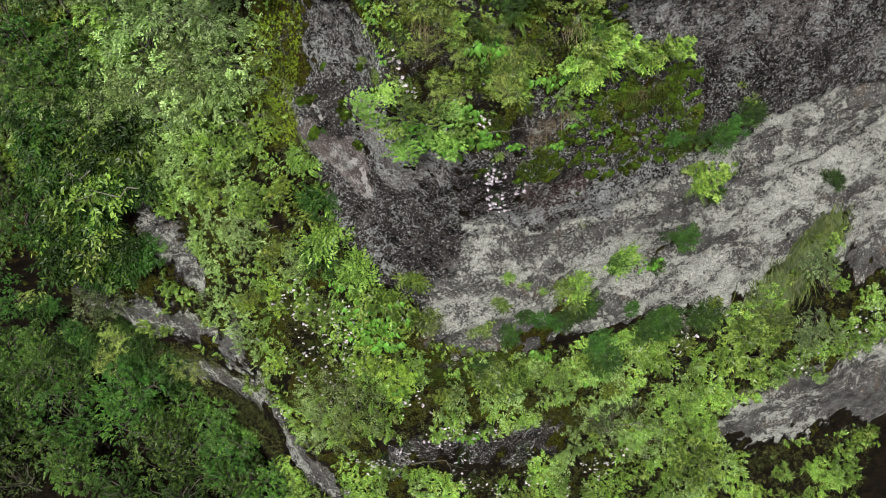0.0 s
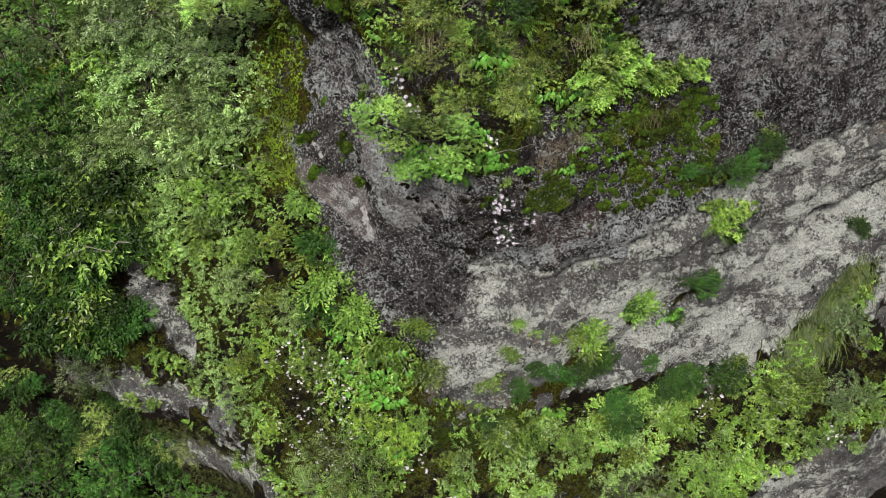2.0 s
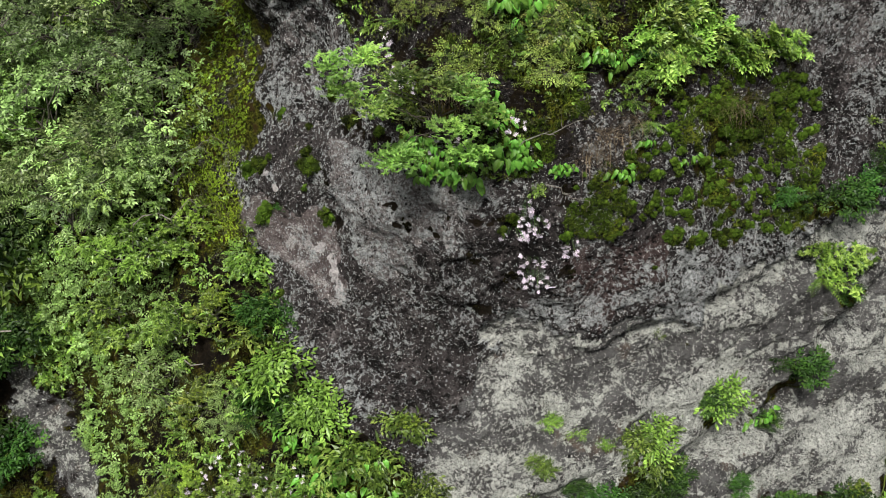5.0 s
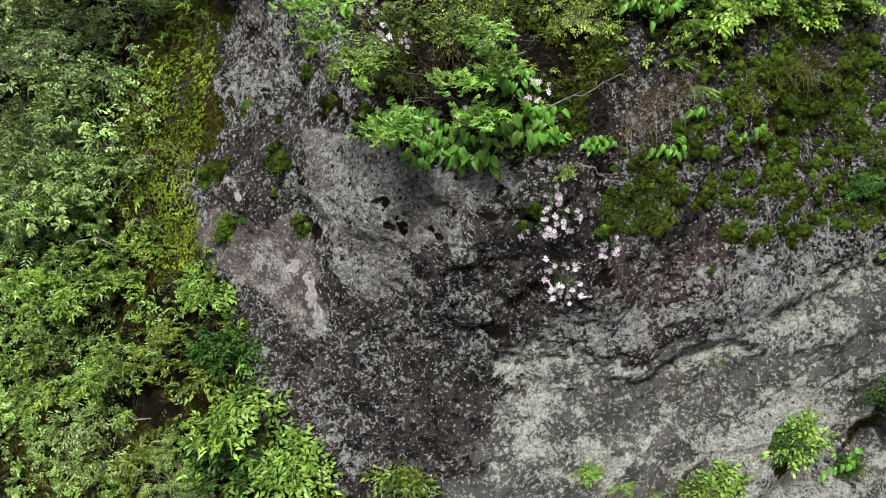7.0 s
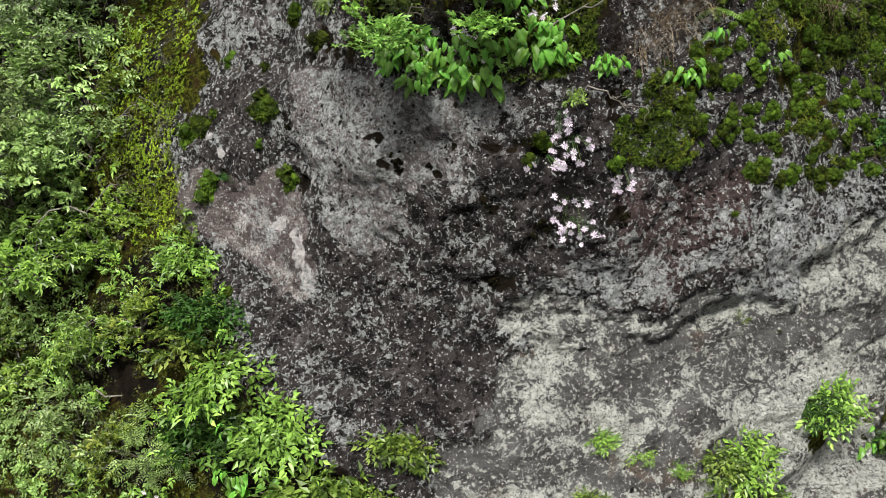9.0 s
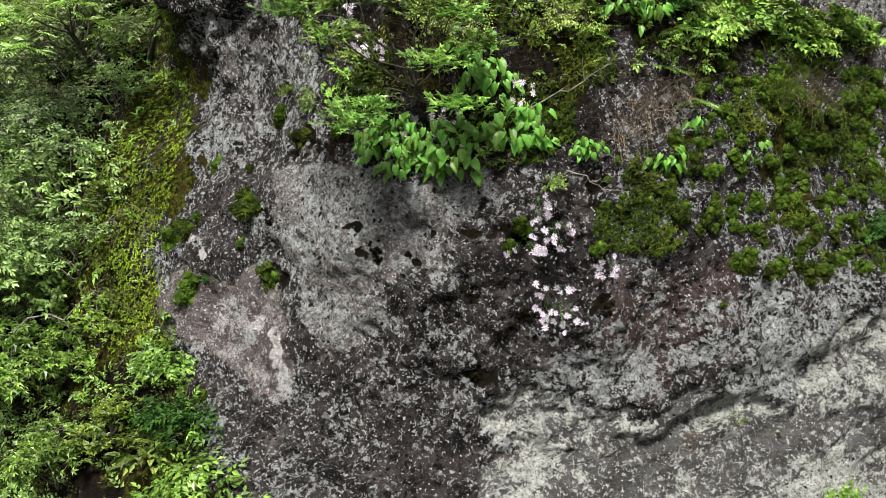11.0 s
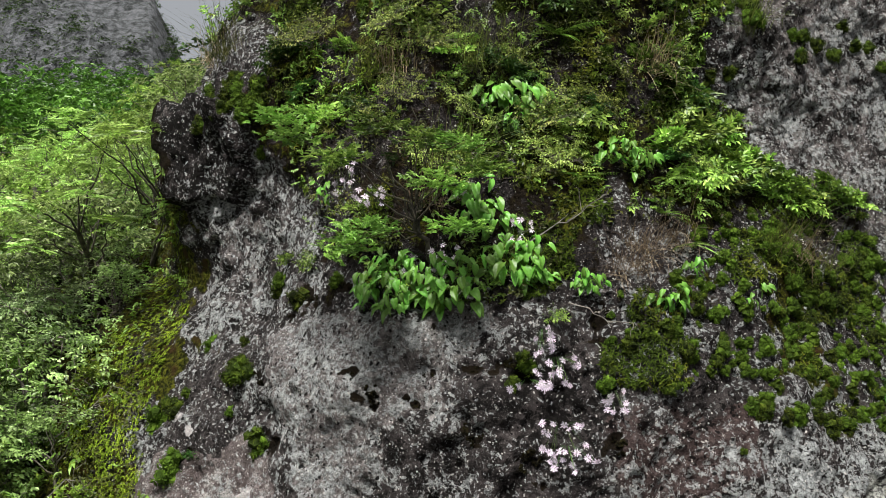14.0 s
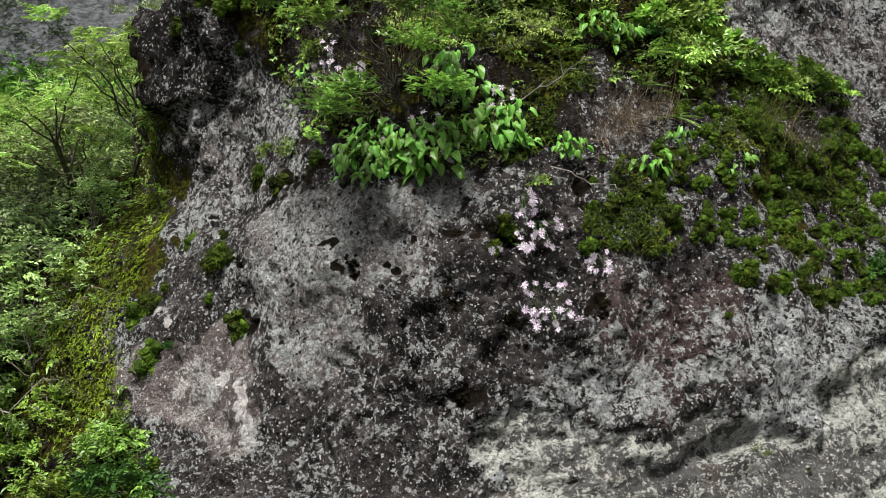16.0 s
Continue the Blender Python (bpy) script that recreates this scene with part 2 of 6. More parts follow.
LEAF_HOSTA = leaf_material("hosta_leaf", (0.045, 0.15, 0.018), (0.22, 0.47, 0.06), (0.38, 0.63, 0.13), 0.42, 0.3, 0.4, depth=1.0)
LEAF_FERN = leaf_material("fern_leaf", (0.0402, 0.1, 0.0127), (0.268, 0.43, 0.0634), (0.429, 0.56, 0.143), 0.4, 0.28, 0.42, depth=1.1)
LEAF_FRESH = leaf_material("leaf_fresh_green", (0.1, 0.18, 0.03), (0.39, 0.58, 0.125), (0.54, 0.69, 0.25), 0.4, 0.46, 0.42, depth=1.02)
LEAF_SCRUB = leaf_material("scrub_leaf", (0.0372, 0.06, 0.0132), (0.248, 0.31, 0.066), (0.384, 0.41, 0.132), 0.5, 0.25, 0.3, depth=1.5)
# darker copy of the scrub leaf, painting the shade between herbs
LEAF_GAP_SHADE = leaf_material("ground_leaf", (0.00744, 0.011, 0.00264), (0.0868, 0.1, 0.0185), (0.161, 0.16, 0.0396), 0.5, 0.2, 0.25)
LEAF_GULLY = leaf_material("gully_leaf", (0.01, 0.03, 0.005), (0.12, 0.24, 0.03), (0.25, 0.4, 0.075), 0.4, 0.25, 0.4)
LEAF_MAPLE = leaf_material("maple_leaf", (0.0672, 0.16, 0.0187), (0.3, 0.47, 0.095), (0.47, 0.66, 0.15), 0.4, 0.34, 0.42, depth=0.8)
SEDGE = leaf_material("sedge_blade", (0.02, 0.035, 0.005), (0.11, 0.15, 0.018), (0.2, 0.23, 0.03))
GRASS = leaf_material("grass_blade", (0.05, 0.075, 0.015), (0.2, 0.25, 0.05), (0.28, 0.27, 0.09))
DRY = leaf_material("dry_stalk", (0.12, 0.085, 0.05), (0.33, 0.26, 0.17), (0.26, 0.22, 0.13), depth=1.1)
MOSS = leaf_material("moss", (0.013, 0.022, 0.0033), (0.098, 0.16, 0.0143), (0.081, 0.1, 0.011), 0.8, 0.15, 0.1, depth=0.8)
MOSS_BRIGHT = leaf_material("moss_tips", (0.021, 0.034, 0.0033), (0.137, 0.18, 0.0143), (0.21, 0.245, 0.022), 0.8, 0.2, 0.1, depth=1.5)
MOSS_DEAD = leaf_material("dead_moss", (0.004, 0.004, 0.002), (0.02, 0.016, 0.007), (0.04, 0.035, 0.01), 0.9, 0.05, 0.05, depth=0.8)
MOSS_GREEN = leaf_material("moss_green_tips", (0.0125, 0.022, 0.0033), (0.075, 0.13, 0.0132), (0.15, 0.17, 0.0176), 0.8, 0.2, 0.1, depth=1.2)
PETAL = leaf_material("pale_petal", (0.66, 0.56, 0.68), (0.86, 0.79, 0.87), (0.72, 0.6, 0.75), 0.6, 0.3, 0.2, depth=1.0)
TWIG = plain_material("dark_twig_bark", (0.018, 0.015, 0.01), (0.085, 0.075, 0.052), 40)
BARK = plain_material("grey_bark", (0.045, 0.038, 0.03), (0.17, 0.15, 0.125), 28)
PALE_WOOD = plain_material("pale_dead_wood", (0.07, 0.06, 0.05), (0.25, 0.23, 0.2), 40)
# litter with the shade under the trees put into its colour
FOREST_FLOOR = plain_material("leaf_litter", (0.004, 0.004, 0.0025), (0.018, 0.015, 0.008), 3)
HILL_ROCK = plain_material("far_cliff_rock", (0.005, 0.008, 0.007), (0.11, 0.115, 0.125), 2.2, 0.95, 0.9)


# ---- the cliff's large shape: horizontal sections, height by height ----
SECTIONS = {}
def section(z, xs, ys):
    SECTIONS[z] = (np.array(xs, float), np.array(ys, float))

section(8.0, (-12, -6, -3, -1.2, 0, 1.5, 4.5, 9), (1.0, -1.5, -2.0, -1.6, -1.4, -1.0, 0.0, 2))
section(10.2, (-12, -6, -3.4, -2.2, -1.3, 0, 1.5, 4.5, 9), (6.5, 4.7, 3.8, 3.0, 1.3, 0.7, 0.9, 1.6, 3.5))
section(11.5, (-12, -6, -3.4, -2.2, -1.3, 0, 1.2, 3, 4.5, 9), (7.2, 4.9, 4.0, 3.25, 1.85, 1.55, 1.75, 2.2, 2.5, 4.5))
section(12.6, (-12, -6, -3.4, -2.2, -1.2, 0, 1.2, 2.5, 4.5, 9), (8, 5.0, 4.1, 3.45, 2.3, 2.15, 2.35, 2.7, 3.2, 5.5))
section(13.6, (-12, -6, -3.7, -2.9, -1.8, -1.0, -0.2, 1.0, 2.0, 3.2, 4.5, 9), (9, 5.8, 4.95, 4.85, 3.65, 2.95, 2.7, 2.85, 3.1, 3.3, 3.8, 6))
section(14.5, (-12, -6, -3.7, -2.6, -1.35, -0.75, 0.66, 1.7, 2.2, 3.0, 3.8, 9), (10, 6.4, 5.3, 5.0, 3.68, 3.32, 3.25, 3.46, 3.74, 4.08, 4.46, 6.5))
section(15.0, (-12, -6, -3.5, -2.2, -1.35, -0.76, -0.1, 0.8, 1.4, 2.1, 3.5, 9), (10.6, 6.8, 5.65, 4.95, 4.3, 3.78, 3.57, 3.6, 3.71, 3.92, 4.52, 6.8))
section(15.3, (-12, -6, -3.5, -2.0, -1.4, -0.76, 0.2, 1.2, 2.15, 2.8, 3.5, 9), (11, 7, 5.9, 5.2, 4.75, 4.28, 3.88, 3.88, 4.04, 4.26, 4.62, 7))
section(16.1, (-12, -6, -3.5, -2.1, -1.4, -0.9, -0.6, -0.24, 0.3, 0.62, 1.3, 2.0, 3.5, 9), (13, 10, 7.2, 5.85, 5.2, 4.66, 4.34, 4.11, 3.93, 3.95, 4.18, 4.46, 4.95, 7.3))
section(16.6, (-12, -6, -3.5, -2.1, -1.5, -1.33, -0.94, -0.4, 0, 0.5, 0.93, 1.34, 2.1, 3.5, 9), (17, 12.5, 8.8, 6.8, 6.05, 5.66, 5.18, 4.44, 4.17, 4.08, 4.2, 4.42, 4.78, 5.2, 7.6))
section(17.3, (-12, -6, -3.5, -2.3, -1.6, -1.46, -1.1, -0.5, 0, 0.8, 1.37, 2.2, 3.5, 9), (22, 16, 12, 9, 6.6, 5.68, 5.36, 4.74, 4.42, 4.5, 4.8, 5.05, 5.5, 8))
section(17.8, (-12, -6, -3.5, -2, -1.5, -1.2, -0.6, 0.1, 0.8, 1.77, 3.5, 9), (26, 19, 14, 10, 7.2, 5.75, 5.12, 4.62, 4.62, 4.92, 5.7, 8.3))
section(19.0, (-12, -6, -3, -1.5, -0.8, 0, 1, 2, 3.5, 9), (34, 26, 19, 12, 7, 5.7, 5.35, 5.4, 6.1, 8.8))
section(23.0, (-12, -6, -3, -1, 0, 2, 4, 9), (75, 70, 60, 34, 10, 7, 7.5, 10))

def pchip(x, y, q):
    """Monotone cubic through (x, y) at q; y may carry further axes behind the first."""
    h = np.diff(x)
    hh = h.reshape(-1, *([1] * (y.ndim - 1)))
    d = np.diff(y, axis=0) / hh
    s = np.zeros_like(y)
    w1, w2 = 2 * hh[1:] + hh[:-1], hh[1:] + 2 * hh[:-1]
    ok = d[:-1] * d[1:] > 0
    den = w1 / np.where(ok, d[:-1], 1) + w2 / np.where(ok, d[1:], 1)
    s[1:-1] = np.where(ok, (w1 + w2) / den, 0)
    s[0], s[-1] = d[0], d[-1]
    i = np.clip(np.searchsorted(x, q) - 1, 0, len(x) - 2)
    t = (q - x[i]) / h[i]
    return i, t, h[i], s

def pchip_eval(x, y, q):
    i, t, h, s = pchip(x, y, q)
    return ((1 + 2 * t) * (1 - t) ** 2 * y[i] + t * (1 - t) ** 2 * h * s[i] + t * t * (3 - 2 * t) * y[i + 1] - t * t * (1 - t) * h * s[i + 1])

LEVELS = np.array(sorted(SECTIONS))
XQ = np.linspace(-12, 9, 2101)
TABLE = np.array([pchip_eval(*SECTIONS[z], XQ) for z in LEVELS])          # level, x

def hermite_levels():
    _, _, _, s = pchip(LEVELS, TABLE, LEVELS[:1])
    return s
SLOPES = hermite_levels()

def smooth_face(x, z):
    """Depth y of the cliff's large shape, by x and height."""
    x, z = np.asarray(x, float), np.asarray(z, float)
    fx = np.clip((x + 12) / 21 * 2100, 0, 2099.999)
    j = fx.astype(int)
    f = fx - j
    i = np.clip(np.searchsorted(LEVELS, z) - 1, 0, len(LEVELS) - 2)
    h = LEVELS[i + 1] - LEVELS[i]
    t = np.clip((z - LEVELS[i]) / h, 0, 1)
    def at(T, k):
        return T[k, j] * (1 - f) + T[k, j + 1] * f
    return ((1 + 2 * t) * (1 - t) ** 2 * at(TABLE, i) + t * (1 - t) ** 2 * h * at(SLOPES, i)
            + t * t * (3 - 2 * t) * at(TABLE, i + 1) - t * t * (1 - t) * h * at(SLOPES, i + 1))


# ---- tools for meshes ----
def mesh_of(name, verts, faces, material, smooth=False, flags=None):
    """A mesh from arrays: verts (n, 3), faces (m, 3) or (m, 4)."""
    me = bpy.data.meshes.new(name)
    verts, faces = np.asarray(verts, np.float32), np.asarray(faces, np.int32)
    k = faces.shape[1]
    me.vertices.add(len(verts))
    me.vertices.foreach_set("co", verts.ravel())
    me.loops.add(faces.size)
    me.loops.foreach_set("vertex_index", faces.ravel())
    me.polygons.add(len(faces))
    me.polygons.foreach_set("loop_start", np.arange(0, faces.size, k, dtype=np.int32))
    me.polygons.foreach_set("loop_total", np.full(len(faces), k, np.int32))
    me.polygons.foreach_set("use_smooth", np.full(len(faces), smooth))
    for key, vals in (flags or {}).items():
        at = me.attributes.new(key, "FLOAT", "POINT")
        at.data.foreach_set("value", np.asarray(vals, np.float32).ravel())
    me.update(calc_edges=True)
    me.validate()
    me.materials.append(material)
    return me


def part(name, mesh, parent, label=""):
    ob = new(name, mesh)
    ob.parent = parent
    if label:
        ob["label"] = label
    return ob


def lattice_noise(x, y, z, seed=0):
    """Smooth gradient-free lattice noise in -1..1, for arrays."""
    xi, yi, zi = np.floor(x), np.floor(y), np.floor(z)
    fx, fy, fz = x - xi, y - yi, z - zi
    fx, fy, fz = (f * f * f * (f * (f * 6 - 15) + 10) for f in (fx, fy, fz))
    xi, yi, zi = xi.astype(np.int64), yi.astype(np.int64), zi.astype(np.int64)

    def h(a, b, c):
        v = (a * 374761393 + b * 668265263 + c * 2147483647 + seed * 974711) & 0xFFFFFFFF
        v = ((v ^ (v >> 13)) * 1274126177) & 0xFFFFFFFF
        v = ((v ^ (v >> 16)) * 2246822519) & 0xFFFFFFFF
        return ((v ^ (v >> 15)) & 0xFFFFFF) / 8388607.5 - 1

    def lerp(a, b, f):
        return a + (b - a) * f
    lo = lerp(lerp(h(xi, yi, zi), h(xi + 1, yi, zi), fx), lerp(h(xi, yi + 1, zi), h(xi + 1, yi + 1, zi), fx), fy)
    hi = lerp(lerp(h(xi, yi, zi + 1), h(xi + 1, yi, zi + 1), fx), lerp(h(xi, yi + 1, zi + 1), h(xi + 1, yi + 1, zi + 1), fx), fy)
    return lerp(lo, hi, fz)


def fbm(x, y, z, scale, octaves=4, gain=0.5, seed=0):
    total, amp, norm = 0.0, 1.0, 0.0
    for o in range(octaves):
        s = scale * 2.03 ** o
        total = total + amp * lattice_noise(x * s + 7.3 * o, y * s + 1.7 * o, z * s + 4.1 * o, seed + o)
        norm += amp
        amp *= gain
    return total / norm


def inside(poly, x, z):
    """Whether the points lie in the outline."""
    hit = np.zeros(x.shape, bool)
    for (x0, z0), (x1, z1) in zip(poly, poly[1:] + poly[:1]):
        if z0 != z1:
            hit ^= ((z0 > z) != (z1 > z)) & (x < (x1 - x0) * (z - z0) / (z1 - z0) + x0)
    return hit


WARPS = {}


def soft(poly, x, z, reach=0.1, seed=0):
    """The outline with a ragged, soft edge: 0 to 1."""
    if id(x) not in WARPS:
        WARPS[id(x)] = [(fbm(x, 0 * x, z, 2.6, 5, 0.66, 3), fbm(x, 0 * x + 9, z, 2.6, 5, 0.66, 8))]
        WARPS[id(x)] += [(u + 0.5 * fbm(x, 0 * x, z, 9, 3, 0.6, 11 * k), v + 0.5 * fbm(x, 0 * x + 9, z, 9, 3, 0.6, 11 * k + 5)) for k in range(2) for u, v in WARPS[id(x)][:1]]
    return sum(inside(poly, x + reach * 3.6 * u, z + reach * 3.6 * v) for u, v in WARPS[id(x)]) / 3


# ---- the cliff's outlines, seen square on: (x, height) ----
FACE = [(-1.6, 17.75), (-1.42, 17.1), (-1.32, 16.5), (-1.4, 15.8), (-1.24, 15.4), (-0.95, 15.08), (-0.5, 14.88), (-0.2, 14.78),
        (-0.16, 14.42), (0.86, 14.28), (1.32, 14.22), (2.03, 14.18), (2.83, 14.0), (3.25, 14.13), (3.6, 14.35), (3.9, 14.62),
        (4.15, 14.5), (4.2, 14.0), (9, 13.9), (9, 19), (1.4, 19), (1.4, 18.2), (-0.9, 18.0), (-1.2, 17.9)]
LEDGE = [(-0.88, 18.6), (-0.80, 17.54), (-0.67, 17.14), (-0.54, 16.78), (-0.31, 16.64), (-0.28, 16.5), (0.11, 16.46), (0.43, 16.50), (0.6, 16.62), (0.77, 16.82),
         (1.12, 16.82), (1.66, 16.84), (2.10, 16.85), (1.94, 16.99), (1.63, 17.01), (1.50, 17.14), (1.42, 17.36), (1.15, 17.42), (1.19, 17.70), (1.42, 17.86), (1.8, 18.6)]
MOSS_BANK = [(0.63, 16.39), (0.66, 16.57), (0.96, 16.56), (1.12, 16.78), (1.34, 16.87), (1.66, 16.85), (2.17, 16.75), (2.3, 16.3), (2.2, 15.92), (1.69, 15.92), (1.26, 16.04),
             (1.23, 16.19), (0.91, 16.13), (0.64, 16.18)]
GREY = [(-0.13, 14.7), (-0.1, 15.03), (0.16, 15.02), (0.21, 15.32), (0.21, 15.48), (0.38, 15.48), (0.69, 15.60), (0.82, 15.49), (0.94, 15.48), (1.11, 15.66), (1.43, 15.5),
        (1.57, 15.66), (2.03, 15.75), (2.8, 15.95), (3.4, 16.1), (9, 16.3), (9, 13.2), (3.2, 13.4), (-0.1, 14.2)]
PINK = [(-1.38, 15.59), (-1.22, 15.76), (-0.96, 15.78), (-0.79, 15.67), (-0.66, 15.41), (-0.72, 15.3), (-0.93, 15.38), (-1.28, 15.41)]
PALE = [(-0.74, 16.30), (-0.36, 16.46), (-0.21, 16.37), (0.15, 16.48), (0.24, 16.40), (0.15, 16.25), (-0.01, 16.11), (-0.12, 16.09), (-0.23, 15.96), (-0.22, 15.80),
        (-0.37, 15.63), (-0.51, 15.60), (-0.62, 15.73), (-0.71, 15.90)]
PROW = [(-1.32, 17.0), (-0.74, 16.95), (-0.79, 16.62), (-0.85, 16.42), (-1.03, 16.30), (-1.19, 16.24), (-1.30, 16.39)]
RED = [(0.68, 16.06), (1.24, 16.00), (1.30, 15.85), (1.06, 15.67), (0.94, 15.51), (0.78, 15.70), (0.71, 15.92)]
DARK = [(-0.22, 15.97), (-0.01, 16.10), (0.20, 16.08), (0.48, 15.81), (0.72, 15.80), (0.21, 15.54), (0.16, 15.02), (-0.46, 15.01), (-0.56, 15.13), (-0.48, 15.46), (-0.38, 15.61)]
BLUE = [(1.29, 16.05), (2.4, 15.95), (2.4, 15.6), (1.76, 15.57), (1.43, 15.43), (1.19, 15.66), (0.6, 15.52), (0.3, 15.6), (0.6, 15.75), (1.27, 15.81)]
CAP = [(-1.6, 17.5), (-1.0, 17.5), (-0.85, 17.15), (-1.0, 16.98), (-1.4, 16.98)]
STRIP = [(-1.42, 16.9), (-1.3, 16.3), (-1.42, 15.8), (-1.3, 15.4), (-1.9, 15.2), (-1.95, 15.8), (-1.8, 16.5), (-1.75, 17.2)]
LOW_SLABS = ([(-3.75, 14.0), (-3.4, 13.95), (-3.05, 13.75), (-2.6, 13.25), (-2.75, 13.1), (-3.1, 13.15), (-3.3, 13.5), (-3.6, 13.7)],
             [(-4.6, 12.45), (-3.4, 12.82), (-2.65, 12.85), (-2.3, 12.98), (-2.0, 12.9), (-2.1, 12.55), (-2.65, 12.6), (-3.5, 12.15), (-4.5, 12.1)],
             [(-3.7, 11.5), (-2.6, 12.2), (-2.1, 12.5), (-1.9, 12.78), (-1.2, 12.85), (-0.85, 12.35), (-1.05, 12.2), (-1.75, 12.4), (-2.1, 12.2), (-3.4, 11.0)])
MOSS_SHELF = [(-0.15, 14.38), (0.85, 14.26), (0.95, 14.02), (0.5, 13.92), (-0.1, 13.95)]
RIGHT_SLAB = [(3.0, 12.9), (3.5, 13.2), (4.4, 13.3), (9, 13.4), (9, 12.0), (3.4, 12.3)]
SHELF_ROCK = [(-0.7, 13.35), (0.2, 13.3), (1.2, 13.35), (1.5, 13.0), (0.6, 12.9), (-0.6, 12.95)]


DEAD_MOSS = ((-0.32, 16.18, 0.05, 0.03), (-0.26, 16.12, 0.045, 0.06), (-0.24, 16.05, 0.04, 0.07), (-0.12, 16.1, 0.03, 0.02), (-0.08, 16.08, 0.03, 0.02), (-0.03, 16.19, 0.035, 0.02),
             (0.16, 16.22, 0.04, 0.02), (0.1, 15.99, 0.03, 0.03), (0.15, 15.96, 0.05, 0.04), (0.19, 15.59, 0.05, 0.04), (0.68, 15.95, 0.05, 0.08), (-0.73, 15.84, 0.03, 0.05),
             (-0.78, 16.13, 0.04, 0.04), (-0.67, 16.4, 0.04, 0.03), (-0.39, 16.53, 0.07, 0.06), (-1.15, 15.74, 0.05, 0.04), (0.32, 16.24, 0.07, 0.06), (0.36, 15.88, 0.06, 0.06),
             (0.66, 16.4, 0.05, 0.09), (-0.56, 16.48, 0.1, 0.04))


FRESH = ((-0.66, 15.91, 0.03, 0.06), (-0.73, 15.56, 0.05, 0.12), (-0.67, 15.43, 0.05, 0.06), (-0.83, 15.63, 0.05, 0.05), (-1.13, 15.84, 0.04, 0.04), (-1.2, 15.9, 0.04, 0.03), (-0.02, 16.06, 0.03, 0.05))


# ---- the cliff ----
def spaced(knots):
    """Grid lines from stretches (from, to, step)."""
    return np.concatenate([np.linspace(a, b, max(2, int(round((b - a) / s)) + 1))[:-1] for a, b, s in knots] + [[knots[-1][1]]])


GX = spaced([(-12, -6, 0.15), (-6, -2.2, 0.035), (-2.2, 2.6, 0.0145), (2.6, 5.2, 0.028), (5.2, 9, 0.12)])
GZ = spaced([(8, 11.5, 0.09), (11.5, 14.1, 0.026), (14.1, 18.2, 0.0145), (18.2, 23, 0.11)])
MX, MZ = np.meshgrid(GX, GZ)
BASE_Y = smooth_face(MX, MZ)


